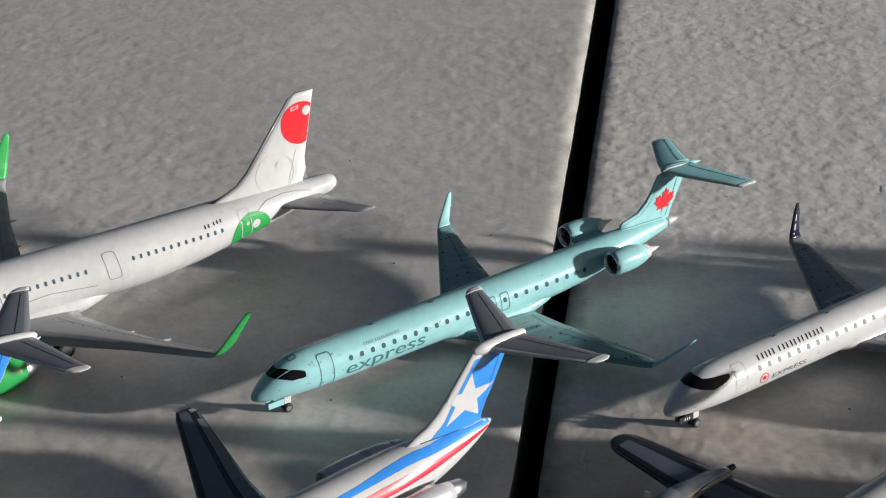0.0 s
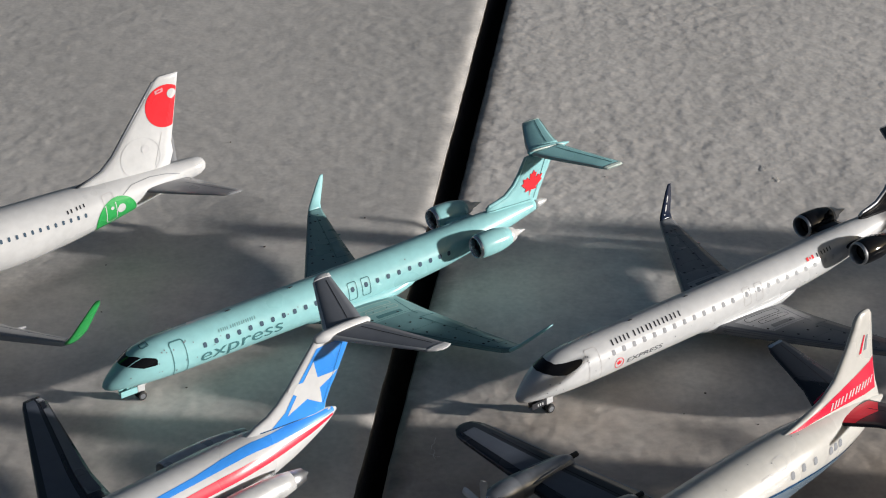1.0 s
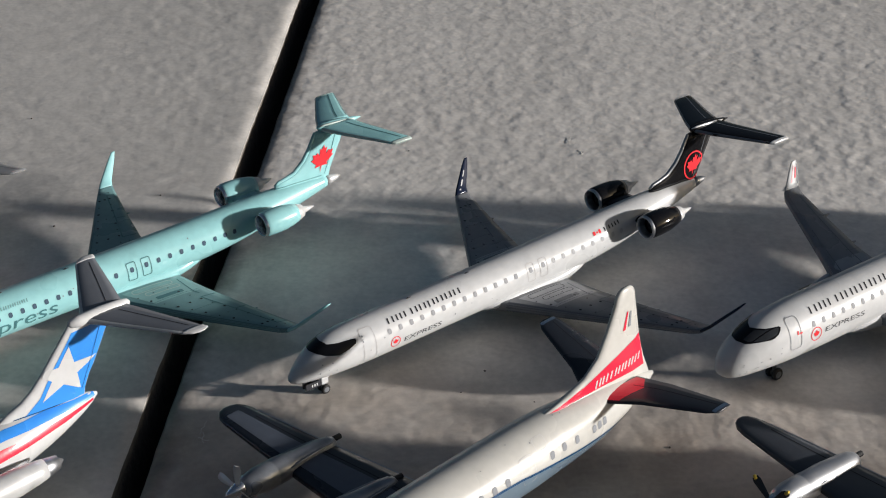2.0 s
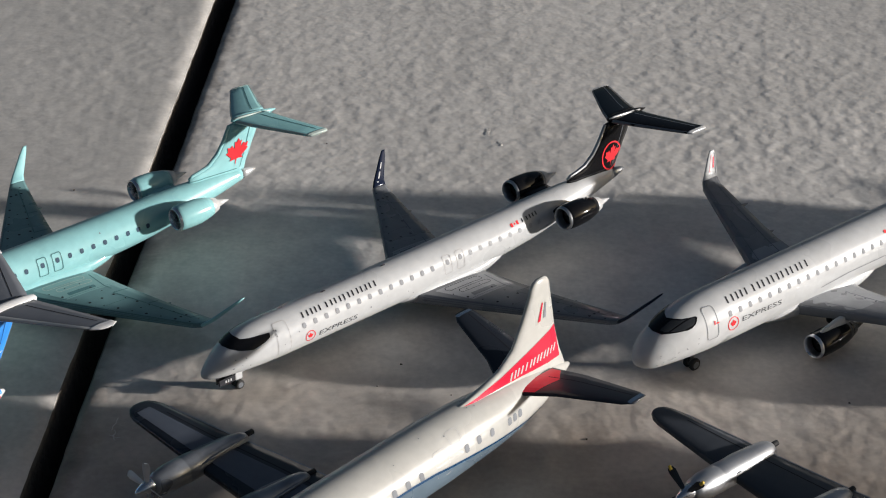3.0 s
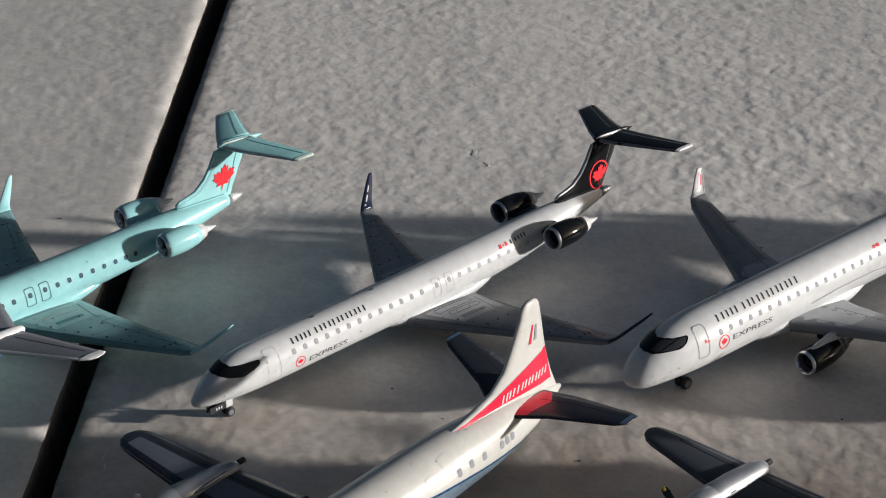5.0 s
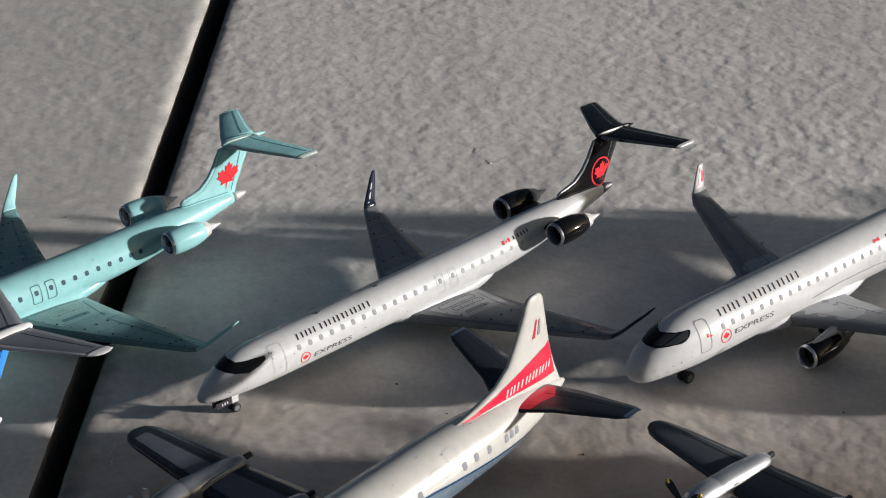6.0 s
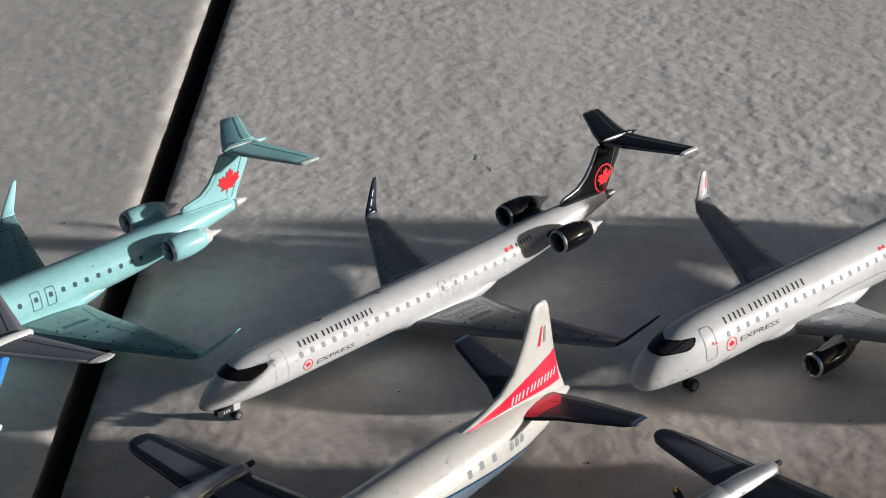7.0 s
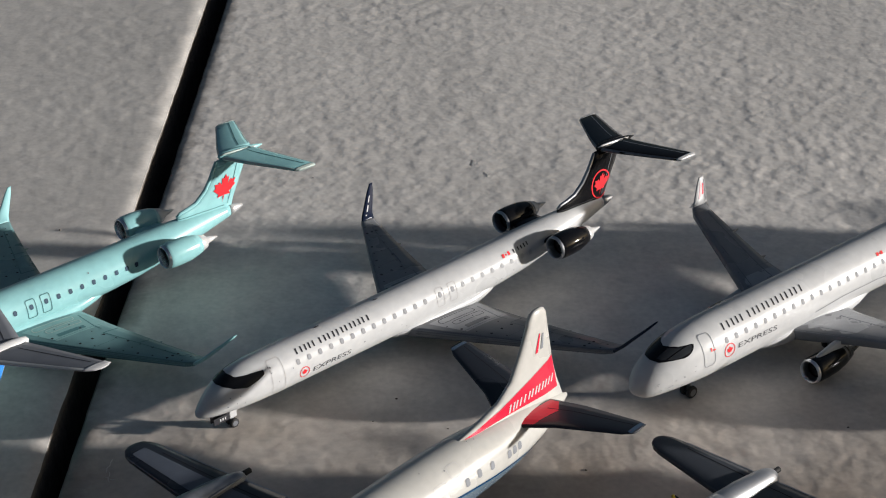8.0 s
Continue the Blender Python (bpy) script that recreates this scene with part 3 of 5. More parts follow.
def regional_jet(label, o, heading, P):
    """A rear-engined regional jet, 1:400."""
    root = airplane(label, o, heading, "model airplanes", P["roll"])
    B = Body([(1.5, 5.75, 0.12, 0.12), (1.8, 5.8, 0.62, 0.6), (2.5, 6.0, 1.15, 1.12), (3.6, 6.35, 1.72, 1.66), (5.0, 6.8, 2.28, 2.24), (6.8, 7.2, 2.78, 2.8), (9.0, 7.4, 3.12, 3.15), (12, 7.45, 3.3, 3.33),
              (15, 7.45, 3.35, 3.38), (36, 7.5, 3.35, 3.38), (54, 7.65, 3.35, 3.38), (61, 8.0, 3.2, 3.2), (68, 8.6, 2.75, 2.75), (73, 9.1, 2.2, 2.2), (78, 9.5, 1.5, 1.55), (81.4, 9.7, 0.95, 1.0)])
    fus = part("fuselage", B.mesh(), P["body"], root)
    part("tail_cone", lathe([(81.35, 0.97), (82.4, 0.78), (83.6, 0.5), (84.3, 0.22)], 0, 9.7, 20, 0.0), P["cone"], root, "bare metal tail cone")
    # belly fairing
    F = Body([(33, 5.2, 0.3, 0.2), (36, 5.2, 2.4, 1.3), (40, 5.1, 3.45, 1.75), (50, 5.1, 3.45, 1.75), (55, 5.5, 2.6, 1.4), (59, 6.0, 0.4, 0.3)])
    part("belly_fairing", F.mesh(28, 1.5), P["body"], root)
    # cockpit
    rows = P["mask"]
    part("cockpit_window", B.rows([(-q, i, j) for q, i, j in reversed(rows[1:])] + rows, 0.05), P["glass"], fus, "wraparound dark cockpit glazing", True, False)
    for a, b in P["panes"]:
        part("window_frame", B.rows([(a, 4.6, b), (a + 2.2, 4.6, b)], 0.07, 8), P["body"], fus, "", True, False)
    windows(B, fus, [s for s in P["windows"] if s < 47], P["win_z"], 0.64, 0.76, P["win"])
    windows(B, fus, [s for s in P["windows"] if s > 47], P["win_z"], 0.64, 0.76, P["win_aft"])
    for s0, s1, z0, z1 in P["doors"]:
        door(B, fus, s0, s1, z0, z1, P["line"], min(0.45, 0.17 * (s1 - s0)), P["line_w"])
    for args in P["signs"]:
        sign_row(B.arc, *args[:4], AIRLINE, *args[4:6], fus, 0.1)
    for args in P["words"]:
        word(args[0], B.arc, *args[1:6], fus, *args[6:])
    for s, z, r in P["badges"]:
        part("badge", decal(leaf(s, z, r * 0.62), B.side), RED, fus, "small red emblem", False, False)
        p = disc(s, z, r, 20)
        part("badge_ring", ribbon(p + [p[0]], 0.11, B.side), RED, fus, "", False, False)
    if P["hatch"]:
        p = rounded(7.9, -0.55, 9.1, 0.55, 0.2)
        part("hatch_outline", ribbon(p + [p[0]], 0.15, lambda u, v: B.at(u, radians(6) + v / 3.0, 0.05)), P["hatch"], fus, "", False, False)
    rng = random.Random(P["seed"])
    bm = bmesh.new()
    for _ in range(34):
        s, z = rng.uniform(2.4, 16) if rng.random() < 0.6 else rng.uniform(16, 60), rng.uniform(5.0, 10.0)
        zc, ry, rz = B.size(s)
        if abs(z - zc) > rz * 0.9:
            continue
        q = decal(disc(s, z, rng.uniform(0.06, 0.13), 6), B.side)
        me = bpy.data.meshes.new("m")
        q.to_mesh(me)
        q.free()
        bm.from_mesh(me)
        bpy.data.meshes.remove(me)
    part("service_print", bm, GREY_INK, fus, "tiny printed service marks", False, False)
    for s in (22.5, 33.5):
        part("antenna", lathe([(s, 0.02), (s + 0.3, 0.13), (s + 0.8, 0.1), (s + 1.0, 0.02)], 0, 10.85, 8), INK, fus)
    if P["flag"]:
        flag = part("flag", decal([(57.2, 2.05), (58.8, 2.05), (58.8, 2.65), (57.2, 2.65)], B.arc), WHITE, fus, "small red and white flag print", False, False)
        for u0, u1, v0, v1 in ((57.2, 57.65, 2.05, 2.65), (58.35, 58.8, 2.05, 2.65), (57.85, 58.15, 2.2, 2.5)):
            part("flag_field", decal([(u0, v0), (u1, v0), (u1, v1), (u0, v1)], lambda u, v: B.arc(u, v, 0.07)), RED, flag, "", False, False)
        lettering(B, 59.3, 62.9, 1.95, 2.6, [1, 0.5, 1, 1, 1, 1], INK, fus)
    # wings
    wst = [(36.8, 1.5, 4.7, 14.2, 0.85, 0), (38.5, 4.0, 4.75, 12.6, 0.78, 0), (42.2, 9.8, 4.85, 10.0, 0.66, 1), (48.4, 19.2, 5.0, 6.2, 0.5, 1), (53.7, 27.2, 5.15, 3.2, 0.38, 4), (54.5, 28.3, 5.4, 2.7, 0.3, 30), (55.2, 29.0, 6.0, 2.3, 0.25, 50), (58.3, 31.2, 8.7, 1.3, 0.2, 54), (59.4, 31.85, 9.6, 0.7, 0.13, 54)]
    for w in winglet_pair(wst[:6], BLUNT):
        ob = part("wing", w.mesh(), P["wing"], root)
        wl = Wing(wst[5:], SECTION, w.side)
        wo_ = part("winglet", wl.mesh(), P["winglet"], ob, P["winglet_label"])
        for k, (v, u) in enumerate(P["winglet_marks"]):
            part("winglet_mark", decal(rounded(v, u, v + 0.3, u + 0.14, 0.04, 1), lambda a, c, w=wl: w.top(a, c, 0.05), 0, 0.2), PALE_INK, wo_, "", False, False)
        # Leading edge strip; the shade on it is put into its darker colour.
        part("leading_edge", sharp_free(w, 0.9, 5.0, 0.0, 0.05), P["edge_shade"], ob, "leading edge strip darkened as shade", True, False)
        # Inboard wing lit brighter than the rest: put into a paler colour.
        part("inboard_lit", decal([(40.6, 4.0), (50.6, 4.0), (51.5, 9.6), (43.4, 9.6)], lambda u, v, w=w: w.on(u, v, 0.03)), P["inboard"], ob, "inboard wing area painted paler as lit", False, False)
        for pts, width, mat in ((rounded(42.0, 4.3, 48.8, 5.5, 0.5), P["walk_w"], P["walk"]), (rounded(43.4, 6.0, 49.2, 7.0, 0.4), P["walk_w"], P["walk"])):
            part("walkway_outline", ribbon(pts + [pts[0]], width, lambda u, v, w=w: w.on(u, v, 0.07)), mat, ob, "", False, False)
        part("grille", decal(rounded(44.2, 7.9, 48.8, 8.8, 0.15, 1), w.on), P["panel"], ob, "dark flush grille", False, False)
        for pts in ([(49.9, 4.6), (49.9, 9.2), (50.3, 10.6)], [(49.8, 11.9), (52.0, 18.0), (54.6, 25.6)], [(49.8, 11.9), (52.3, 11.9)], [(54.6, 25.6), (56.2, 25.6)], [(52.0, 18.0), (53.8, 18.0)]):
            part("panel_line", ribbon(pts, 0.2, w.on), P["panel"], ob, "", False, False)
        for pts in ([(39.5, 5.2), (44.0, 11.6), (48.6, 18.6)], [(42.4, 9.2), (51.0, 9.2)], [(46.0, 14.8), (51.0, 14.8)]):
            part("panel_line", ribbon(pts, 0.07, w.on), P["panel"], ob, "", False, False)
        bm = bmesh.new()
        for k in range(11):
            y = 6.5 + 2.0 * k
            le = float(np.interp(y, [q[1] for q in w.st], [q[0] for q in w.st]))
            c = float(np.interp(y, [q[1] for q in w.st], [q[3] for q in w.st]))
            for u in ((0.17, 0.62) if k % 3 else (0.17, 0.4, 0.62)):
                q = decal(disc(le + u * c, y, 0.13 + 0.09 * (k % 2), 7), w.on)
                me = bpy.data.meshes.new("m")
                q.to_mesh(me)
                q.free()
                bm.from_mesh(me)
                bpy.data.meshes.remove(me)
        part("wing_print", bm, INK, ob, "", False, False)
        for v, u in ((1.9, 0.86), (3.0, 0.86)):
            s, y, z = w.under(v, u)
            part("flap_fairing", lathe([(s - 2.2, 0.05), (s - 1.0, 0.34), (s + 0.2, 0.34), (s + 1.5, 0.08)], y, z, 10), P["wing"], ob)
    # tail
    fin = Fin([(9.0, 71.2, 81.6, 0.55), (11.9, 71.6, 82.6, 0.5), (12.25, 72.3, 82.8, 0.49), (12.5, 73.8, 82.9, 0.48), (13.0, 75.5, 83.2, 0.46), (14.5, 77.3, 83.9, 0.44), (16.2, 78.5, 84.8, 0.40), (18.9, 79.9, 85.9, 0.36)])
    fo = part("fin", fin.mesh(), P["tail"], root)
    part("rudder_line", ribbon([(81.2, 11.2), (83.9, 18.4)], 0.10, fin.side), P["panel"], fo, "", False, False)
    for kind, args, mat in P["fin_marks"]:
        if kind == "leaf":
            part("emblem", decal(leaf(*args), lambda u, v: fin.side(u, v, 0.09), 0, 0.5), mat, fo, "red emblem", False, False)
        if kind == "ring":
            p = disc(*args)
            part("emblem_ring", ribbon(p + [p[0]], 0.26, fin.side), mat, fo, "red ring", False, False)
    # On the black tail the steel colour stands for this edge's highlight.
    part("fin_edge", tube([(71.65, 0, 11.9), (72.35, 0, 12.3), (73.8, 0, 12.55), (75.5, 0, 13.05), (77.3, 0, 14.55), (78.5, 0, 16.25), (79.9, 0, 18.9)], [0.2, 0.28, 0.32, 0.32, 0.32, 0.3, 0.25], 8), P["fin_edge"], fo, "fin leading edge strip")
    part("fin_joint", ribbon([(71.3, 11.55), (75.0, 11.5), (80.5, 11.15)], 0.12, fin.side), INK if P["tail"] is BLACK else TEAL_DARK, fo, "", False, False)
    part("hinge_fairing", lathe([(79.6, 0.1), (80.2, 0.42), (81.2, 0.5), (82.0, 0.1)], 0, 17.9, 12), P["tail"], fo)
    # Specular highlight along the bullet, modelled as a pale tube.
    part("bullet_glint", tube([(80.5, 0.24, 19.75), (81.4, 0.46, 19.9), (83.0, 0.54, 19.83), (85.8, 0.46, 19.55), (87.6, 0.26, 19.25)], [0.07, 0.19, 0.2, 0.19, 0.07], 6), P["shine"], fo, "pale line drawn as the bullet's highlight")
    bullet = part("fin_bullet", lathe([(80.3, 0.06), (80.6, 0.38), (81.3, 0.62), (83.0, 0.72), (85.8, 0.62), (87.9, 0.34), (89.0, 0.08)], 0, 19.5, 16, -0.06), P["bullet"], root)
    for q in (1, -1):
        e = 1.0 if q > 0 else 0.93
        w = Wing([(80.6, 0.3, 19.3, 6.4, 0.46, 0), (82.3, 3.5 * e, 19.2, 5.7, 0.4, 0), (87.0, 10.9 * e, 18.9, 3.9, 0.3, 0), (87.6, 11.5 * e, 18.85, 3.2, 0.16, 0)], SLAB, q)
        st = part("stabiliser", w.mesh(), P["stab"], root)
        part("elevator_line", ribbon_v(w, (0.3, 0.66), (1.95, 0.66), 0.2), P["panel"], st, "", False, False)
        part("leading_edge", sharp_free(w, 0.1, 2.9, 0.0, 0.05), P["stab_edge"], st, "paler leading edge", True, False)
        part("trailing_edge", ribbon_v(w, (0.3, 0.97), (2.0, 0.97), 0.14), P["shine"], st, "", False, False)
        part("tip_edge", Wing([(87.05, 11.0 * e, 18.9, 3.9, 0.32, 0), (87.65, 11.55 * e, 18.85, 3.2, 0.2, 0)], SLAB, q).mesh(), P["shine"], st, "bright tip edge")
    # engines
    for q in (1, -1):
        pod = nacelle(root, 64.8, q * 6.05, 9.75, 1, P["engine"], P["lip"], P["exhaust"], 6.7, 2.05, 2.4)
        py = Wing([(65.9, 2.0, 9.1, 6.0, 0.55, 0), (66.1, 4.6, 9.6, 5.0, 0.5, 0)], SECTION, q)
        part("pylon", py.mesh(), P["engine"], root)
    # landing gear
    g = gear("nose_gear", root, 7.3, 0, 5.0, 0.72, 0.28, 0.5, 0.22, P["gear"])
    plate = part("gear_door", box(4.0, 6.7, 0.3, 0.48, 3.0, 4.0, 0.05), P["gear_door"], g, P["gear_label"], False)
    part("gear_door", box(4.0, 6.7, -0.48, -0.3, 3.0, 4.0, 0.05), P["gear_door"], g, P["gear_label"], False)
    part("door_link", box(5.2, 5.6, -0.1, 0.1, 3.0, 5.4, 0.04), P["gear_door"], g, "", False)
    if P["gear_door"] is INK:
        for k in range(3):
            part("number_bar", box(5.0 + 0.42 * k, 5.2 + 0.42 * k, 0.485, 0.495, 3.3, 3.7), WHITE, plate, "small white printed bar", False)
    part("hub_block", box(6.8, 8.0, -0.3, 0.3, 2.8, 4.0, 0.12), P["gear"], g, "pale strut block", False)
    part("drag_link", tube([(7.4, 0, 3.3), (9.3, 0, 4.5)], 0.2, 8), P["gear"], g)
    for q in (1, -1):
        gear("main_gear", root, 47.5, q * 4.6, 4.8, 1.05, 0.36, 0.62, 0.3, STEEL)
    return root


def sharp_free(w, v0, v1, u0, u1):
    """A strip round the leading edge of a wing."""
    bm = bmesh.new()
    rows = []
    n = int((v1 - v0) * 4)
    for i in range(n + 1):
        v = v0 + (v1 - v0) * i / n
        rows.append([put(bm, *w.point(v, u, up, 0.03)) for u, up in ((u1, 1), (u1 * 0.5, 1), (u1 * 0.12, 1), (0.0, 1), (u1 * 0.12, -1), (u1 * 0.5, -1))])
    skin(bm, rows, False, False, False)
    return bm


def ribbon_v(w, a, b, width):
    """A straight thin line on a wing's upper side, from (v, u) to (v, u), of a width in millimetres."""
    bm = bmesh.new()
    rows = []
    n = max(6, int(abs(b[0] - a[0]) * 5))
    for i in range(n + 1):
        v, u = a[0] + (b[0] - a[0]) * i / n, a[1] + (b[1] - a[1]) * i / n
        p = w.top(v, u, 0.035)
        if abs(b[0] - a[0]) < 0.2:
            d = Vector((0, width / 2, 0))
        else:
            d = Vector((width / 2, 0, 0))
        rows.append([put(bm, *(Vector(p) + d)), put(bm, *(Vector(p) - d))])
    skin(bm, rows, False, False, False)
    return bm


TEAL_JET = dict(win_aft=GLASS_INK, inboard=TEAL_LIT, edge_shade=TEAL_SHADE, hatch=TEAL_DARK, win_z=8.58, body=TEAL, cone=PALE_METAL, mask=[(0, 4.45, 5.8), (12.8, 4.5, 5.95), (19.4, 4.58, 6.25), (40.5, 5.05, 7.28), (50, 5.6, 8.3), (59.2, 6.1, 9.28), (66, 6.6, 9.4), (72.1, 7.16, 9.3), (76.2, 8.6, 9.21)], stab_edge=PALE_TEAL, glass=BLACK, panes=((40, 8.0),), win=GLASS_INK, windows=[17.1 + 1.95 * i for i in range(13)] + [43.25, 45.76] + [47.9 + 2.04 * i for i in range(6)] + [60.0, 61.75],
                doors=((11.75, 14.0, 5.0, 10.25), (42.5, 44.0, 6.9, 9.6), (45.0, 46.5, 6.9, 9.6)), line=TEAL_DARK, line_w=0.13,
                signs=((19.7, 26.2, 2.15, 2.7, 0.11, TEAL_GREY),), words=(("express", 16.1, 30.3, -1.55, -0.1, TEAL_DARK, 0.3, 0.12, 0.0, "x"),),
                badges=(), flag=False, seed=3, wing=TEAL_GREY, winglet=TEAL, winglet_label="pale teal winglet", panel=TEAL_DARK, walk=PALE_TEAL, walk_w=0.15, winglet_marks=(), tail=TEAL, fin_marks=(("leaf", (80.75, 14.0, 2.3, 0.25), RED),),
                fin_edge=TEAL, bullet=TEAL, stab=TEAL, shine=PALE_TEAL, engine=TEAL, lip=SILVER, exhaust=PALE_METAL, gear=WHITE, gear_door=TEAL, gear_label="pale teal gear door")
WHITE_JET = dict(win_aft=WIN_FAINT, inboard=WING_GREY, edge_shade=WING_DARK, hatch=None, win_z=8.87, body=WHITE, cone=STEEL, mask=[(0, 5.15, 7.05), (25.5, 5.45, 7.4), (29.2, 5.55, 7.65), (36, 5.75, 8.4), (39.6, 5.9, 9.16), (43, 6.05, 10.4), (46.5, 6.2, 11.6), (53.3, 6.5, 11.6), (58.2, 6.95, 11.4), (64.7, 7.7, 10.3), (69.2, 8.37, 8.7)], stab_edge=GUNMETAL, glass=BLACK, panes=(), win=WIN_INK, windows=[17.2 + 1.98 * i for i in range(13)] + [43.9, 46.39] + [48.45 + 2.03 * i for i in range(6)] + [60.86, 62.67],
                 doors=((12.45, 14.6, 5.6, 10.35), (43.2, 44.6, 7.1, 9.8), (45.7, 47.1, 7.1, 9.8)), line=LINE_INK, line_w=0.08,
                 signs=((17.2, 31.0, 2.5, 3.4, 0.26, INK),), words=(("EXPRESS", 19.55, 26.4, -1.1, -0.35, TEXT_INK, 0.0, 0.16),),
                 badges=((18.0, 6.98, 0.82),), flag=True, seed=5, wing=WING_MID, winglet=NAVY, winglet_label="dark navy winglet with pale print", panel=WING_DARK, walk=INK, walk_w=0.1, winglet_marks=((0.7, 0.3), (1.1, 0.35), (1.5, 0.35)), tail=BLACK,
                 fin_marks=(("leaf", (81.1, 13.2, 1.8, 0.2), RED), ("ring", (81.1, 13.2, 2.1, 32, 1.14), RED)), fin_edge=STEEL, bullet=BLACK, stab=BLACK, shine=PALE_METAL, engine=BLACK, lip=STEEL, exhaust=PALE_METAL, gear=WHITE, gear_door=INK, gear_label="black gear door plate")

regional_jet("pale teal model regional jet with red leaf emblem on its T-tail", (-61.1, 0.78), 41.05, dict(TEAL_JET, roll=0.0))
regional_jet("white model regional jet with gloss black tail and engines", (-0.6, 0.67), 41.39, dict(WHITE_JET, roll=-1.2))


# ---- under-wing twin-jets ----
def main_jet(label, o, heading, P):
    """An under-wing twin-jet built from its numbers."""
    root = airplane(label, o, heading)
    B = Body(P["stations"])
    fus = part("fuselage", B.mesh(44, 1.0), P["body"], root)
    F = Body(P["belly"])
    part("belly_fairing", F.mesh(28, 1.5), P["body"], root)
    part("cockpit_window", B.rows(P["mask"], 0.05), BLACK, fus, "wraparound black cockpit mask", True, False)
    for rows in P["glazing"]:
        part("windscreen_pane", B.rows(rows, 0.075, 4), GLAZE, fus, "smoked windscreen pane", True, False)
    windows(B, fus, P["windows"], P["win_z"], P["win_w"], P["win_h"], P["win"])
    for s0, s1, z0, z1 in P["doors"]:
        door(B, fus, s0, s1, z0, z1, P["line"], 0.5, 0.09, P["door_lean"])
    for args in P["bars"]:
        lettering(B, *args, fus)
    for args in P["signs"]:
        sign_row(B.arc, *args[:4], AIRLINE, *args[4:6], fus, 0.1)
    for args in P["words"]:
        word(args[0], B.arc, *args[1:6], fus, *args[6:])
    for s, z, r in P["badges"]:
        part("badge", decal(leaf(s, z, r * 0.62), B.side), RED, fus, "small red emblem", False, False)
        p = disc(s, z, r, 20)
        part("badge_ring", ribbon(p + [p[0]], 0.12, B.side), RED, fus, "", False, False)
    rng = random.Random(12)
    for k in range(P["specks"]):
        s, v = rng.uniform(-1.6, 5.0), rng.uniform(-2.2, 0.6)
        part("service_mark", decal(rounded(s, v, s + rng.uniform(0.12, 0.4), v + rng.uniform(0.08, 0.16), 0.03, 1), B.arc), GREY_INK, fus, "", False, False)
    for poly, mat, name in P["patches"]:
        if mat is GREEN:
            p = rounded(90.5, -2.3, 92.5, 3.0, 0.4, 3, -0.06)
            part("door_outline", ribbon(p + [p[0]], 0.11, lambda u, v: B.arc(u, v, 0.05)), LINE_INK, fus, "", False, False)
            p = rounded(90.5, -2.3, 92.5, 1.75, 0.4, 3, -0.06)[8:] + rounded(90.5, -2.3, 92.5, 1.2, 0.1, 1, -0.06)[:1]
            p = [q for q in p if q[1] < 1.5]
            part("door_line", ribbon([(90.45, 1.2)] + p, 0.13, lambda u, v: B.arc(u, v, 0.1)), WHITE, fus, "", False, False)
        part(name, decal(poly, lambda u, v: B.arc(u, v, 0.06 if mat is GREEN else 0.09) if P["arc"] else B.side(u, v, 0.06)), mat, fus, "", False, False)
    for pts in P["seams"]:
        part("seam_line", ribbon(pts, 0.12, B.arc), GREY_INK, fus, "", False, False)
    for q in (1, -1):
        n = P["split"]
        ws = P["wing"] if q > 0 or P["far"] is None else [(s - y / 8, y * 1.04, z, c, h, k) for s, y, z, c, h, k in P["far"]]
        w = Wing(ws[:n], BLUNT, q)
        ob = part("wing", w.mesh(), P["wing_mat"], root)
        wl = Wing(ws[n - 1:], SECTION, q)
        wo_ = part("winglet", wl.mesh(), P["winglet"], ob, P["winglet_label"])
        for v, u, dv, du, mat in P["winglet_marks"]:
            part("winglet_mark", decal(rounded(v, u, v + dv, u + du, 0.04, 1), lambda a, c, w=wl: w.top(a, c, 0.05), 0, 0.2), mat, wo_, "", False, False)
        bm = bmesh.new()
        for k in range(13):
            v = 0.9 + 0.28 * k
            for u in (0.12, 0.66):
                cen = Vector(w.top(v, u, 0.04))
                me = bpy.data.meshes.new("m")
                d = bmesh.new()
                d.faces.new([put(d, cen.x + 0.15 * math.cos(h), cen.y + 0.15 * math.sin(h), cen.z) for h in (0, 1.05, 2.1, 3.14, 4.19, 5.24)])
                d.to_mesh(me)
                d.free()
                bm.from_mesh(me)
                bpy.data.meshes.remove(me)
        part("wing_print", bm, WING_DARK, ob, "tiny printed rivet marks", False, False)
        # Sunlit look of the inboard wing, laid on as a paler paint.
        if P["inboard"]:
            part("inboard_lit", decal([(0.1, 0.02), (1.8, 0.02), (1.8, 0.96), (0.1, 0.96)], lambda v, u, w=w: w.top(v, u, 0.02), 0, 0.25), P["inboard"], ob, "inboard wing area painted paler as lit", False, False)
        for a, b in P["lines"]:
            part("panel_line", ribbon_v(w, a, b, 0.13), WING_DARK, ob, "", False, False)
        for v in P["fairings"]:
            s, y, z = w.under(v, 0.86)
            part("flap_fairing", lathe([(s - 3.0, 0.05), (s - 1.4, 0.42), (s + 0.4, 0.42), (s + 2.0, 0.1)], y, z + 0.05, 10), P["wing_mat"], ob)
        s, y, z, k, r, length = P["engine"]
        pod = nacelle(root, s, q * y, z, 1, P["pod"], SILVER, P["exhaust"], length, r, 2.6)
        for ring in P["pod_marks"]:
            part("nacelle_mark", lathe([(s + ring, r * 1.012), (s + ring + 0.5, r * 1.012)], q * y, z, 28, 0, False, False), STEEL, pod, "", True, False)
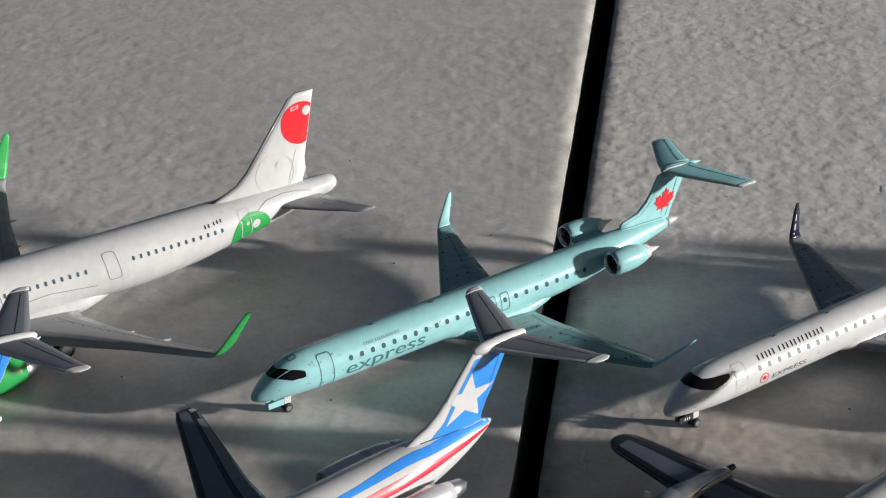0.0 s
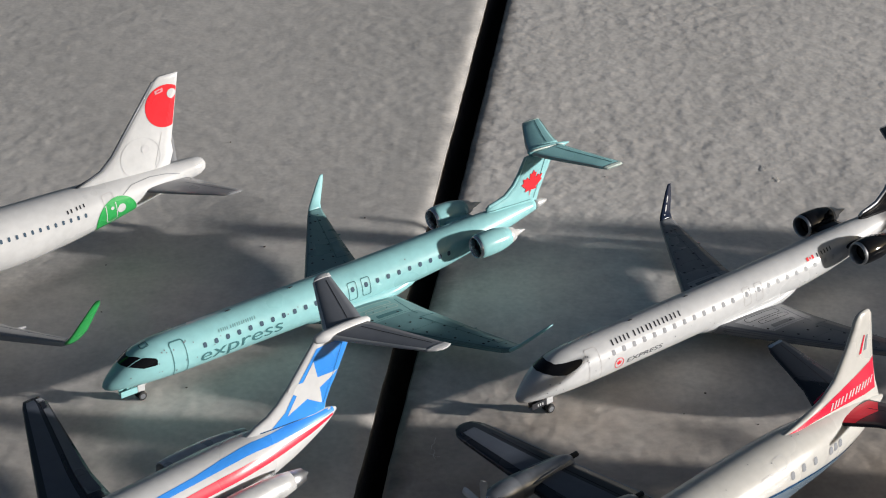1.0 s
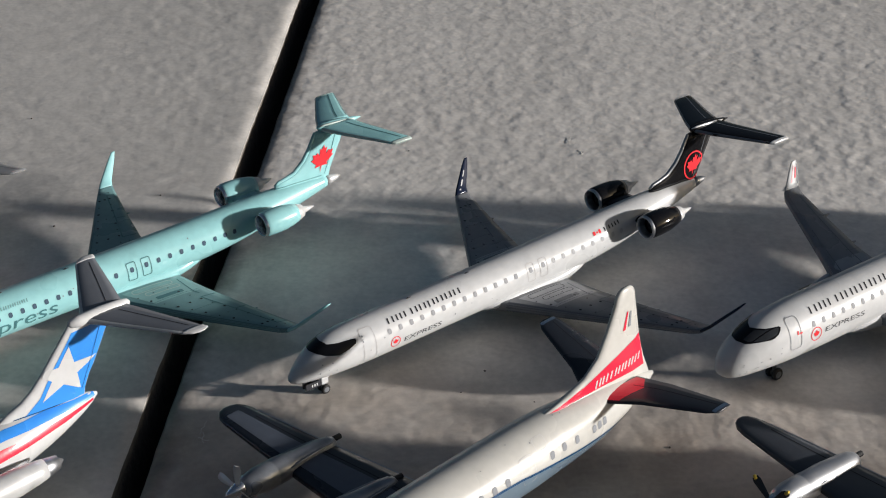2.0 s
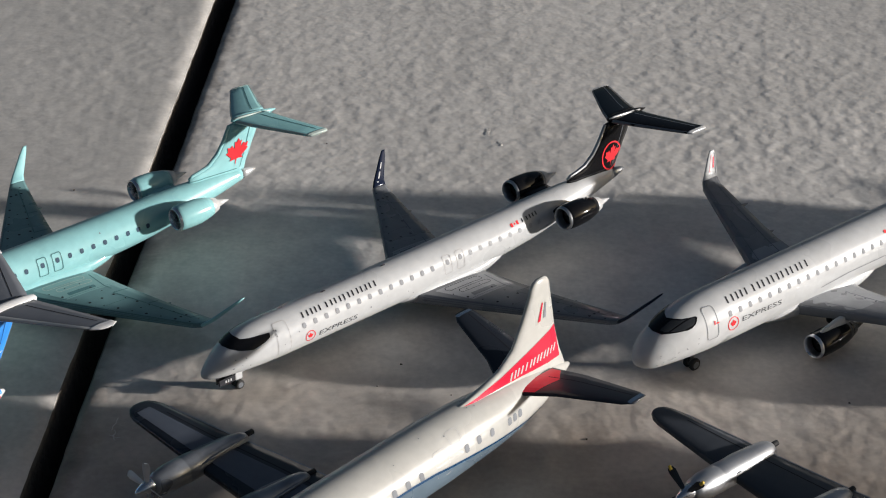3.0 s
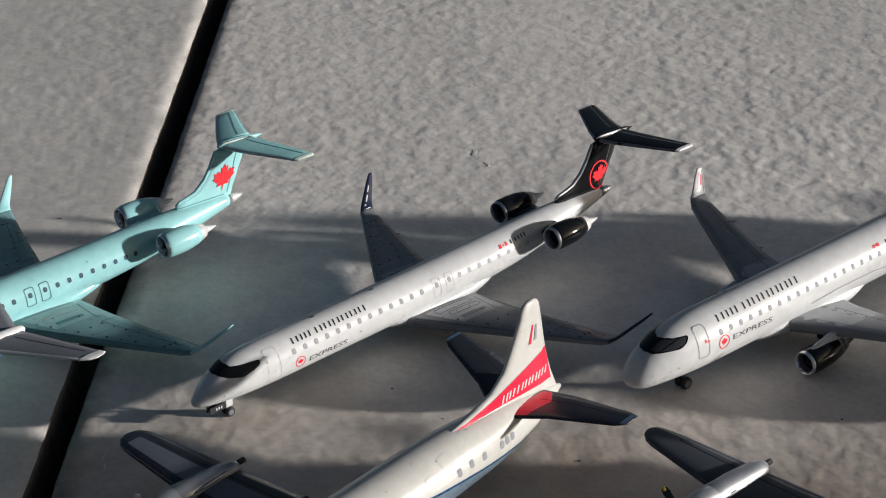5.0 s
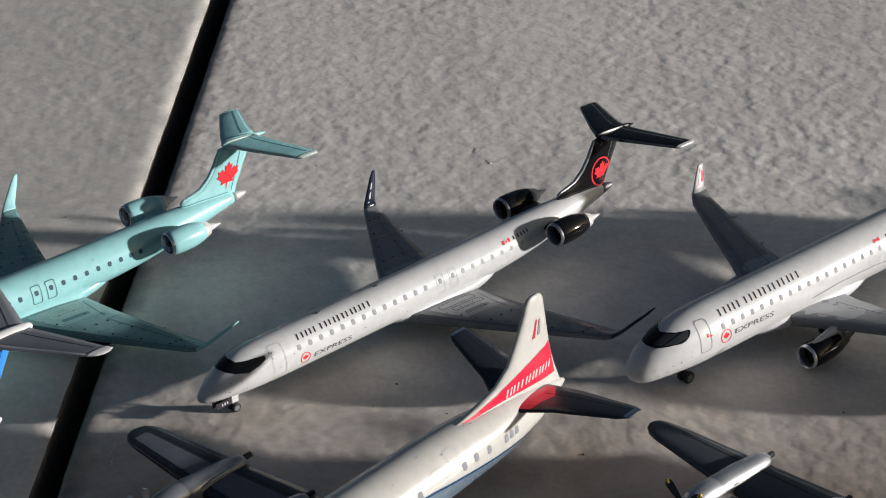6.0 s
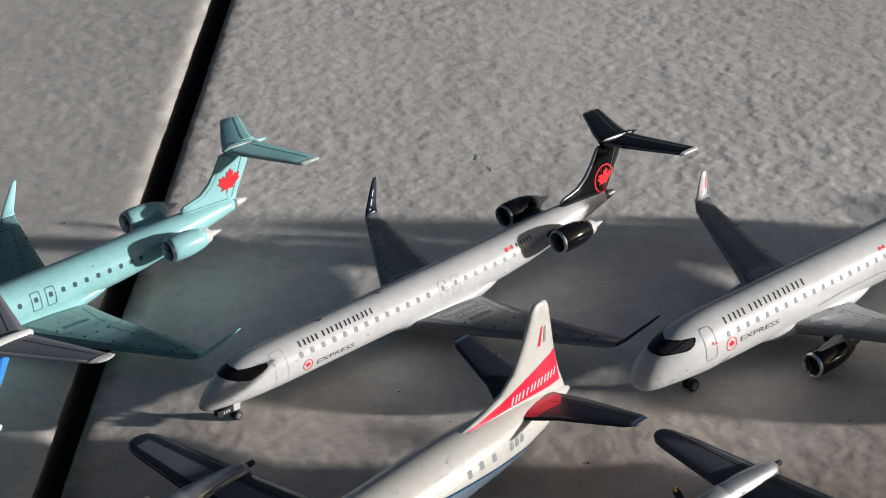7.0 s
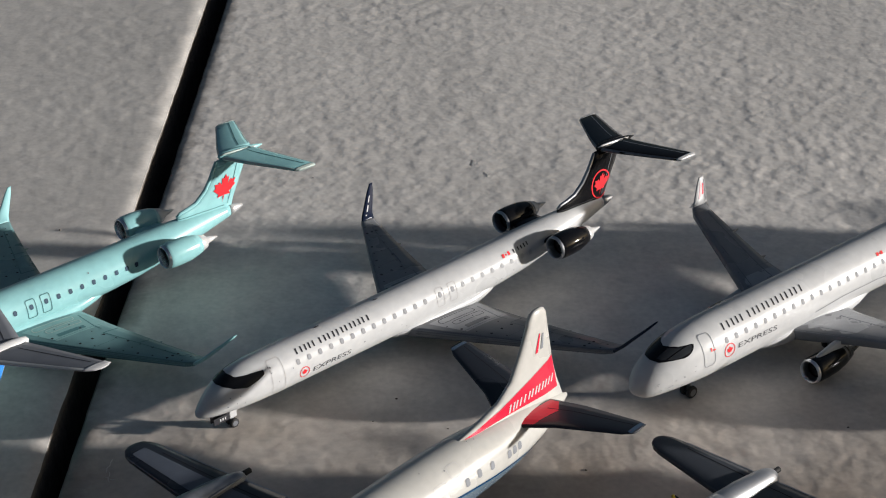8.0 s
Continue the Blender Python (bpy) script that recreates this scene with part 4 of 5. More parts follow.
        py = Wing([(s + 0.9, 0.0, z + r * 0.8, length * 1.0, 0.4, 90), (s + 1.6, 0.0, z + r * 0.8 + 0.6, length * 1.05, 0.4, 90), (s + 4.4, 0.0, z + r * 0.8 + P["rise"], length * 0.9, 0.35, 90)], SLAB, 1)
        bm = py.mesh()
        bmesh.ops.translate(bm, verts=bm.verts, vec=(0, -q * y * MM, 0))
        part("pylon", bm, P["pylon"], root)
    fin = Fin(P["fin"])
    fo = part("fin", fin.mesh(), P["body"], root)
    part("rudder_line", ribbon(P["rudder"], 0.08, fin.side), PALE_INK, fo, "", False, False)
    for poly, mat, off, name in P["fin_patches"]:
        part(name, decal(poly, lambda u, v: fin.side(u, v, off), 0, 1.0), mat, fo, "", False, False)
    for pts, width, mat in P["fin_lines"]:
        part("emblem_outline", ribbon(pts, width, fin.side), mat, fo, "", False, False)
    part("fin_edge", tube(P["fin_le"], 0.22, 8), P["fin_edge"], fo, "dark fin leading edge")
    for q in (1, -1):
        w = Wing(P["stab"], SECTION, q)
        st = part("stabiliser", w.mesh(), P["stab_mat"], root)
        part("elevator_line", ribbon_v(w, (0.5, 0.68), (1.9, 0.68), 0.13), WING_DARK, st, "", False, False)
        part("tip_edge", ribbon_v(w, (len(P["stab"]) - 1.4, 0.03), (len(P["stab"]) - 1.4, 0.97), 0.5), WHITE, st, "pale tip", False, False)
    s, top, r = P["nose_gear"]
    gear("nose_gear", root, s, 0, top, r, 0.34, 0.6, 0.28, STEEL)
    s, y, top, r = P["main_gear"]
    for q in (1, -1):
        gear("main_gear", root, s, q * y, top, r, 0.45, 0.8, 0.38, STEEL)
    return root


SMALL_JET = dict(glazing=([(14, 0.1, 2.2), (28, 0.45, 3.1), (33.5, 0.95, 4.0)], [(36.5, 1.1, 5.0), (40, 1.4, 5.3), (46, 2.1, 5.0), (51, 3.0, 4.6)]), seams=([(30.0, -0.6), (36.0, -0.2), (44.0, -0.3), (49.0, -0.9)],), winglet_marks=((0.3, 0.3, 1.2, 0.14, ROSE), (0.5, 0.58, 0.7, 0.16, CRIMSON), (0.15, 0.84, 1.5, 0.1, GREY_INK)), specks=14, arc=False, rise=1.3,
    body=WHITE, stations=[(-3.7, 6.75, 0.15, 0.15), (-3.3, 6.8, 1.0, 1.0), (-2.4, 7.0, 1.85, 1.85), (-0.9, 7.4, 2.6, 2.7), (1.5, 7.9, 3.22, 3.42), (4.4, 8.28, 3.7, 4.0), (8.0, 8.4, 3.93, 4.36), (11, 8.43, 4.0, 4.46), (48, 8.43, 4.0, 4.46), (56, 9.05, 3.65, 3.8), (64, 10.0, 2.6, 2.65), (71, 10.85, 1.45, 1.45), (75.7, 11.3, 0.35, 0.4)],
    belly=[(17, 5.3, 0.3, 0.3), (21, 5.4, 3.0, 1.6), (26, 5.3, 4.0, 2.1), (38, 5.3, 4.0, 2.1), (44, 5.6, 2.8, 1.6), (49, 6.0, 0.3, 0.3)],
    mask=[(-54.6, 3.3, 4.2), (-52, 2.9, 4.8), (-46, 1.75, 5.35), (-40, 1.0, 5.6), (-34, 0.45, 4.6), (-28, 0.0, 3.5), (-15, -0.3, 2.6), (0, -0.5, 2.1), (15, -0.3, 2.6), (28, 0.0, 3.5), (34, 0.45, 4.6), (37, 0.7, 5.4), (40, 1.0, 5.65), (46, 1.75, 5.4), (52, 2.8, 4.9), (55.5, 3.5, 4.2)],
    windows=[11.25 + 2.01 * i for i in range(23)], win_z=10.45, win_w=0.62, win_h=0.82, win=WIN_INK, doors=((6.65, 8.7, 7.85, 12.15),), line=GREY_INK, door_lean=0.0,
    signs=((11.05, 28.3, 3.6, 4.75, 0.28, INK),), words=(("EXPRESS", 13.35, 21.4, 0.12, 0.84, TEXT_INK, -0.2, 0.17),), bars=((47.2, 51.2, 3.1, 3.7, [1, 0.5, 1, 1, 1, 1], INK),),
    badges=((11.6, 8.84, 1.0),), patches=[([(44.6, 11.35), (45.05, 11.35), (45.05, 11.75), (44.6, 11.75)], RED, "flag"), ([(45.55, 11.35), (46.0, 11.35), (46.0, 11.75), (45.55, 11.75)], RED, "flag"), ([(45.2, 11.45), (45.4, 11.45), (45.4, 11.65), (45.2, 11.65)], RED, "flag"), ([(8.0, 9.9), (8.25, 9.9), (8.25, 10.4), (8.0, 10.4)], RED, "door_print"), ([(8.45, 9.9), (8.9, 9.9), (8.9, 10.1), (8.45, 10.1)], RED, "door_print")],
    wing=[(24.6, 2.0, 5.3, 13.2, 0.95, 0), (26.9, 6.0, 5.6, 10.6, 0.85, 2), (30.0, 12.0, 6.3, 7.8, 0.7, 4), (34.5, 21.5, 7.3, 5.4, 0.5, 5), (37.6, 28.0, 8.0, 3.9, 0.38, 10), (38.67, 29.2, 8.7, 3.2, 0.28, 50), (40.36, 30.2, 11.6, 1.9, 0.2, 72), (41.03, 30.5, 12.9, 1.0, 0.14, 72)], far=None, split=6,
    inboard=WING_GREY, wing_mat=WING_MID, winglet=WHITE, winglet_label="pale winglet with reddish print", lines=(((0.8, 0.70), (3.9, 0.72)), ((2, 0.72), (2, 1.0)), ((3, 0.72), (3.05, 1.0)), ((1.0, 0.2), (4.6, 0.18))), fairings=(1.4, 2.2, 3.0),
    engine=(22.7, 9.5, 3.15, 1, 2.0, 7.4), pod=BLACK, exhaust=BLACK, pod_marks=(), pylon=WING_LIGHT,
    fin=[(10, 53, 70.6, 0.55), (12.6, 54.5, 71.4, 0.5), (13.6, 58.2, 71.7, 0.5), (20.4, 65.6, 73.2, 0.35)], rudder=[(67.5, 13), (70.6, 19.5)], fin_patches=[], fin_lines=[], fin_le=[(54.5, 0, 12.6), (58.2, 0, 13.6), (65.6, 0, 20.4)], fin_edge=BLACK,
    stab=[(63.0, 0.8, 10.8, 8.2, 0.45, 0), (66.8, 7, 11.3, 5.5, 0.32, 0), (70.3, 12.4, 11.8, 3.2, 0.2, 0)], stab_mat=WING_GREY, nose_gear=(7.9, 4.6, 0.95), main_gear=(33, 5.2, 5.5, 1.15))

BIG_JET = dict(glazing=(), seams=([(94.0, 1.6), (96.0, 2.5), (99.5, 2.4), (102.5, 1.7), (105.0, 0.7)], [(47.0, -0.3), (56.0, 0.2), (64.0, -0.8)]), winglet_marks=(), specks=0, arc=True, rise=2.0,
    body=WHITE, stations=[(0, 9.2, 0.2, 0.2), (0.6, 9.25, 1.15, 1.15), (2, 9.5, 2.1, 2.1), (5, 10.0, 3.5, 3.6), (9, 10.3, 4.5, 4.6), (14, 10.4, 4.95, 5.0), (20, 10.4, 5.0, 5.05), (72, 10.4, 5.0, 5.05), (82, 10.9, 4.7, 4.6), (91, 11.7, 3.9, 3.75), (100, 12.6, 2.8, 2.6), (106, 13.1, 2.0, 1.9), (109.2, 13.3, 1.6, 1.55), (110.2, 13.35, 1.1, 1.05), (110.6, 13.35, 0.4, 0.4)],
    belly=[(36, 6.4, 0.3, 0.3), (40, 6.5, 3.4, 1.8), (45, 6.4, 4.7, 2.4), (60, 6.4, 4.7, 2.4), (66, 6.9, 3.2, 1.8), (71, 7.3, 0.3, 0.3)],
    mask=[(-60, 4.2, 7.6), (-40, 3.4, 6.8), (0, 3.6, 5.4), (40, 3.4, 6.8), (60, 4.2, 7.6)],
    windows=[9.7 + 1.35 * i for i in range(12)] + [30.0 + 1.35 * i for i in range(25)] + [70.6 + 1.345 * i for i in range(13)], win_z=12.35, win_w=0.42, win_h=0.7, win=GLASS_INK,
    doors=((66.1, 68.3, 9.9, 14.1), (46.5, 48.3, 10.6, 13.3)), line=GREY_INK, door_lean=-0.12,
    signs=(), words=(), bars=((83.6, 87.2, 2.4, 3.05, [1, 1, 0.5, 1, 1, 1], INK),), badges=(), patches=[(disc(92.4, -2.0, 3.85, 40)[0:20] + [(88.55, -2.0), (88.6, -4.4), (95.6, -4.4)], GREEN, "emblem_disc"), (disc(93.3, -0.4, 0.78, 20), WHITE, "emblem_dot"), (disc(91.6, 0.3, 0.3, 10), PALE_INK, "emblem_dot")],
    wing=[(42.0, 2.5, 5.9, 18.5, 1.15, 0), (47.0, 7.0, 6.2, 13.0, 1.05, 2), (53.5, 14.0, 7.0, 8.4, 0.85, 3), (61.2, 23.5, 8.1, 4.4, 0.6, 4), (68.5, 36.0, 10.3, 2.2, 0.4, 8), (68.9, 37.2, 10.8, 2.2, 0.3, 40), (69.8, 38.2, 12.4, 2.4, 0.22, 70), (72.6, 40.6, 17.6, 1.3, 0.14, 74), (73.2, 40.8, 18.3, 0.7, 0.08, 74)], far=[(39.0, 2.5, 6.0, 22.0, 1.1, 0), (43.0, 7.0, 6.2, 17.0, 1.15, 2), (49.0, 15.0, 7.0, 11.4, 1.0, 3), (56.6, 25.5, 8.35, 7.4, 0.78, 4), (65.0, 36.8, 10.0, 4.0, 0.55, 8), (66.4, 38.2, 10.7, 3.6, 0.24, 40), (67.8, 39.2, 12.2, 3.2, 0.2, 70), (71.4, 40.6, 17.4, 1.4, 0.1, 74), (72.0, 40.8, 18.0, 0.7, 0.06, 74)], split=6,
    inboard=None, wing_mat=WING_HALF, winglet=GREEN, winglet_label="bright green curved winglet", lines=(((0.8, 0.72), (3.9, 0.74)), ((2, 0.72), (2, 1.0)), ((3, 0.72), (3.05, 1.0)), ((1.0, 0.2), (4.6, 0.18))), fairings=(1.6, 2.4, 3.1),
    engine=(38.0, 13.3, 4.2, 1, 3.0, 9.5), pod=GREEN, exhaust=STEEL, pod_marks=(), pylon=WHITE,
    fin=[(13.0, 86.5, 103.6, 0.7), (15.6, 87.5, 104.4, 0.65), (16.4, 90.0, 104.7, 0.62), (17.2, 91.8, 105.0, 0.6), (19.2, 94.0, 104.9, 0.55), (30.5, 102.7, 107.2, 0.36), (31.2, 103.7, 107.35, 0.22)], rudder=[(101.4, 15.8), (103.2, 21.4)],
    fin_patches=[(disc(104.5, 25.9, 3.8, 44), RED, 0.05, "emblem_disc"), (disc(105.7, 27.9, 0.85), WHITE, 0.09, "emblem_dot"), (disc(99.9, 19.3, 0.75), PALE_INK, 0.06, "emblem_mark"), ([(102.7, 28.3), (104.2, 28.6), (104.2, 29.3), (102.7, 29.0)], ROSE, 0.09, "flag"), ([(103.1, 28.6), (103.8, 28.75), (103.8, 29.0), (103.1, 28.85)], CRIMSON, 0.12, "flag_bar")],
    fin_lines=[(disc(98.9, 17.9, 3.6, 40) + [disc(98.9, 17.9, 3.6, 40)[0]], 0.1, PALE_INK)], fin_le=[(87.2, 0, 15.5), (90.0, 0, 16.4), (91.8, 0, 17.2), (94.0, 0, 19.2), (102.7, 0, 30.5)], fin_edge=WING_DARK,
    stab=[(96.5, 1.0, 12.6, 9.6, 0.55, 0), (102.3, 7.5, 13.0, 6.4, 0.36, 3), (107.6, 13.2, 13.5, 3.3, 0.22, 4), (108.3, 13.6, 13.55, 2.6, 0.12, 4)], stab_mat=WING_HALF, nose_gear=(12, 6, 1.1), main_gear=(55.6, 9.2, 6.6, 1.5))

main_jet("white model jet with black cockpit mask and black engines", (63.35, 6.8), 38.7, SMALL_JET)
# Unseen jet inferred from shadows; place, size and fin set to cast them.
END_JET = dict(SMALL_JET, fin=[(10, 46, 70.6, 0.55), (12.6, 48, 71.4, 0.5), (14.8, 52, 72.0, 0.5), (17.8, 57, 72.6, 0.45), (28.0, 68.3, 74.2, 0.35)], rudder=[(67.5, 13), (71.4, 27)], fin_le=[(48, 0, 12.6), (52, 0, 14.8), (57, 0, 17.8), (68.3, 0, 28.0)])
end_jet = main_jet("unseen white model jet at the end of the row", (135.4, 3.3), 39.5, END_JET)
end_jet.scale = (1.15, 1.15, 1.15)
main_jet("white model airliner with red disc on fin and green winglets", (-143.08, -8.34), 38.4, BIG_JET)


# ---- rear-engined classic jet ----
STAR = [(math.sin(math.pi * k / 5) * (1.0 if k % 2 == 0 else 0.40), math.cos(math.pi * k / 5) * (1.0 if k % 2 == 0 else 0.40)) for k in range(10)]


def classic_jet(label, o, heading):
    root = airplane(label, o, heading)
    B = Body([(0, 8.2, 0.2, 0.2), (0.7, 8.3, 1.2, 1.2), (2.4, 8.7, 2.2, 2.3), (5, 9.3, 3.2, 3.4), (9, 9.75, 4.0, 4.1), (13, 9.85, 4.2, 4.25), (60, 9.85, 4.2, 4.25), (66, 10.2, 3.7, 3.8), (72, 10.5, 2.6, 2.9), (77, 11.1, 1.5, 1.9), (80, 11.5, 0.7, 0.9), (81.2, 11.7, 0.2, 0.25)])
    fus = part("fuselage", B.mesh(44, 1.0), WHITE, root)
    part("stripe", decal_band(B, [(8, 12.7, 13.2), (48, 12.8, 13.3), (56.5, 12.95, 13.5), (61.3, 13.05, 13.75), (64.5, 13.05, 13.8), (66.4, 12.95, 13.75), (69.6, 12.6, 13.45), (73, 12.35, 13.2), (76, 12.15, 12.9), (80.6, 11.75, 12.35)]), BLUE, fus, "blue stripe rising to the tail", True, False)
    part("stripe", decal_band(B, [(8, 10.8, 12.0), (52, 10.9, 12.1), (60, 11.05, 12.35), (65, 11.05, 12.35), (70, 11.0, 11.95), (75.5, 11.05, 11.7), (80.2, 11.35, 11.65)]), CRIMSON, fus, "narrow red stripe below the blue one", True, False)
    windows(B, fus, [14 + 1.7 * i for i in range(26)], 11.05, 0.55, 0.6, ROSE)
    part("belly_panel", decal_band(B, [(8, 5.6, 7.2), (58, 5.6, 7.2), (66, 6.6, 7.6)]), SILVER, fus, "bare metal lower body", True, False)
    F = Body([(32, 6.2, 0.3, 0.3), (37, 6.3, 3.4, 1.6), (50, 6.3, 3.6, 1.7), (56, 6.8, 0.4, 0.4)])
    part("belly_fairing", F.mesh(28, 1.5), SILVER, root)
    part("cockpit_window", B.rows([(-55, 3.4, 5.6), (-30, 3.0, 4.8), (0, 3.0, 4.2), (30, 3.0, 4.8), (55, 3.4, 5.6)], 0.05), BLACK, fus, "dark cockpit windows", True, False)
    wst = [(36.0, 2.0, 6.4, 15.0, 0.9, 0), (38.5, 5.5, 6.6, 12.2, 0.75, 2), (43.4, 16.0, 7.2, 8.2, 0.5, 3), (51.6, 34.0, 8.2, 3.9, 0.28, 3), (52.6, 35.6, 8.3, 2.6, 0.14, 3)]
    for q in (1, -1):
        w = Wing(wst, BLUNT, q)
        ob = part("wing", w.mesh(), BOOT, root)
        part("wing_panel", decal([(0.5, 0.14), (3.6, 0.18), (3.6, 0.58), (0.5, 0.62)], lambda v, u, w=w: w.top(v, u, 0.03), 0, 0.3), PANEL_BLUE, ob, "blue-grey wing panel", False, False)
        part("aileron_panel", decal([(3.0, 0.68), (3.62, 0.68), (3.62, 0.96), (3.0, 0.96)], lambda v, u, w=w: w.top(v, u, 0.03), 0, 0.3), WING_GREY, ob, "paler aileron panel", False, False)
        part("flap_panel", decal([(1.6, 0.72), (2.9, 0.72), (2.9, 0.95), (1.6, 0.95)], lambda v, u, w=w: w.top(v, u, 0.03), 0, 0.3), WING_DARK, ob, "dark flap panel", False, False)
        for a, b in (((0.8, 0.70), (3.4, 0.72)), ((2, 0.72), (2, 1.0)), ((3.05, 0.72), (3.1, 1.0))):
            part("panel_line", ribbon_v(w, a, b, 0.14), INK, ob, "", False, False)
        pod = nacelle(root, 57.0, q * 6.4, 9.2, 1, PALE_METAL, PALE_METAL, STEEL, 11.5, 1.9, 1.0)
        part("pylon", Wing([(59, 3.0, 9.4, 9.0, 0.6, 0), (59.4, 5.2, 9.5, 8.0, 0.5, 0)], SECTION, q).mesh(), SILVER, root)
        gear("main_gear", root, 47, q * 5.2, 6.3, 1.3, 0.42, 0.75, 0.34)
    fin = Fin([(10.8, 64.5, 78.9, 0.7), (13.6, 65.2, 79.6, 0.62), (14.6, 67.6, 80.1, 0.59), (15.4, 69.8, 80.5, 0.57), (16.5, 71.5, 81.3, 0.55), (18.2, 73.3, 82.3, 0.52), (23.6, 78.3, 85.3, 0.42)])
    fo = part("fin", fin.mesh(), WHITE, root, "blue fin with white star and white leading edge")
    part("fin_panel", decal([(68.8, 12.9), (79.6, 12.0), (80.5, 14.6), (82.3, 18.2), (84.6, 22.6), (78.4, 22.6), (77.2, 21.1), (74.7, 18.2), (72.5, 15.2), (70.6, 14.0)], lambda u, v: fin.side(u, v, 0.05), 0, 1.0), BLUE, fo, "bright blue fin field", False, False)
    part("fin_joint", ribbon([(68.2, 13.9), (74.0, 13.2), (78.9, 12.45)], 0.14, lambda u, v: fin.side(u, v, 0.09)), BLUE_DEEP, fo, "", False, False)
    part("star", decal([(76.6 + 5.1 * u + 1.08 * v, 17.2 - 0.5 * u + 3.7 * v) for u, v in STAR], lambda u, v: fin.side(u, v, 0.09), 0, 1.0), WHITE, fo, "large white star", False, False)
    part("rudder_line", ribbon([(78.9, 13.6), (83.0, 22.6)], 0.07, lambda u, v: fin.side(u, v, 0.1)), BLUE_DEEP, fo, "", False, False)
    part("fin_bullet", lathe([(78.2, 0.1), (78.6, 0.55), (80.0, 0.85), (83.5, 0.92), (86.5, 0.75), (87.6, 0.5), (87.9, 0.15)], 0, 23.6, 18, -0.05), WHITE, root, "white tail bullet")
    for q in (1, -1):
        w = Wing([(80.4, 0.4, 23.3, 6.6, 0.5, 0), (82.6, 4.0, 23.35, 5.6, 0.4, 1), (87.6, 12.2, 23.6, 3.1, 0.26, 1), (88.6, 13.0, 23.62, 2.4, 0.16, 1)], SECTION, q)
        st = part("stabiliser", w.mesh(), WING_DARK, root)
        part("leading_edge", sharp_free(w, 0, 2.8, 0, 0.09), WING_LIGHT, st, "pale leading edge", True, False)
        part("tip_edge", Wing([(87.5, 12.1, 23.6, 3.3, 0.3, 0), (88.5, 13.05, 23.62, 2.6, 0.2, 0), (89.3, 13.4, 23.62, 1.2, 0.08, 0)], SECTION, q).mesh(), WHITE, st, "white tip")
        part("elevator_line", ribbon_v(w, (0.3, 0.66), (1.9, 0.66), 0.14), INK, st, "", False, False)
    gear("nose_gear", root, 9, 0, 6.5, 1.0, 0.32, 0.55, 0.26)
    return root


def decal_band(B, rows, off=0.05):
    """A stripe along the port side: rows of (s, height from, height to)."""
    bm = bmesh.new()
    full = []
    for a, b in zip(rows, rows[1:]):
        k = max(1, int((b[0] - a[0]) / 1.2))
        full += [tuple(p + (q - p) * i / k for p, q in zip(a, b)) for i in range(k)]
    full.append(rows[-1])
    rings = [[put(bm, *B.side(s, z0 + (z1 - z0) * k / 6, off)) for k in range(7)] for s, z0, z1 in full]
    skin(bm, rings, False, False, False)
    return bm


classic_jet("white model jet with blue star fin and blue-red stripes", (-79.45, -69.21), 46.5)
classic_jet("second white model jet with matching blue tail", (-157.6, -61.8), 35.7)


# ---- four-engined propeller airliners ----
def propeller(parent, s, y, z, r, turn, mat, tip=None):
    hub = part("spinner", lathe([(s - 2.6, 0.05), (s - 2.2, 0.35), (s - 1.2, 0.75), (s - 0.2, 0.98), (s, 0.95)], y, z, 18), SILVER, parent, "polished spinner")
    for k in range(4):
        a = radians(turn + 90 * k)
        c, d = math.sin(a), math.cos(a)
        bm = bmesh.new()
        rows = []
        for q, w in ((0.6, 0.28), (1.4, 0.34), (2.6, 0.46), (r - 0.5, 0.5), (r, 0.36)):
            row = []
            for e, f in ((-1, 0.0), (0, 0.1), (1, 0.0), (0, -0.1)):
                tw = 0.5
                row.append(put(bm, s - 0.7 + f + e * w * tw, y + q * c + e * w * d, z + q * d - e * w * c))
            rows.append(row)
        skin(bm, rows)
        blade = part("blade", bm, mat, parent, "", False)
        if tip:
            q = r - 0.35
            part("blade_tip", tube([(s - 0.7, y + q * c, z + q * d), (s - 0.7, y + (q + 0.6) * c, z + (q + 0.6) * d)], [0.26, 0.2], 8), tip, blade, "yellow blade tip")
    return hub


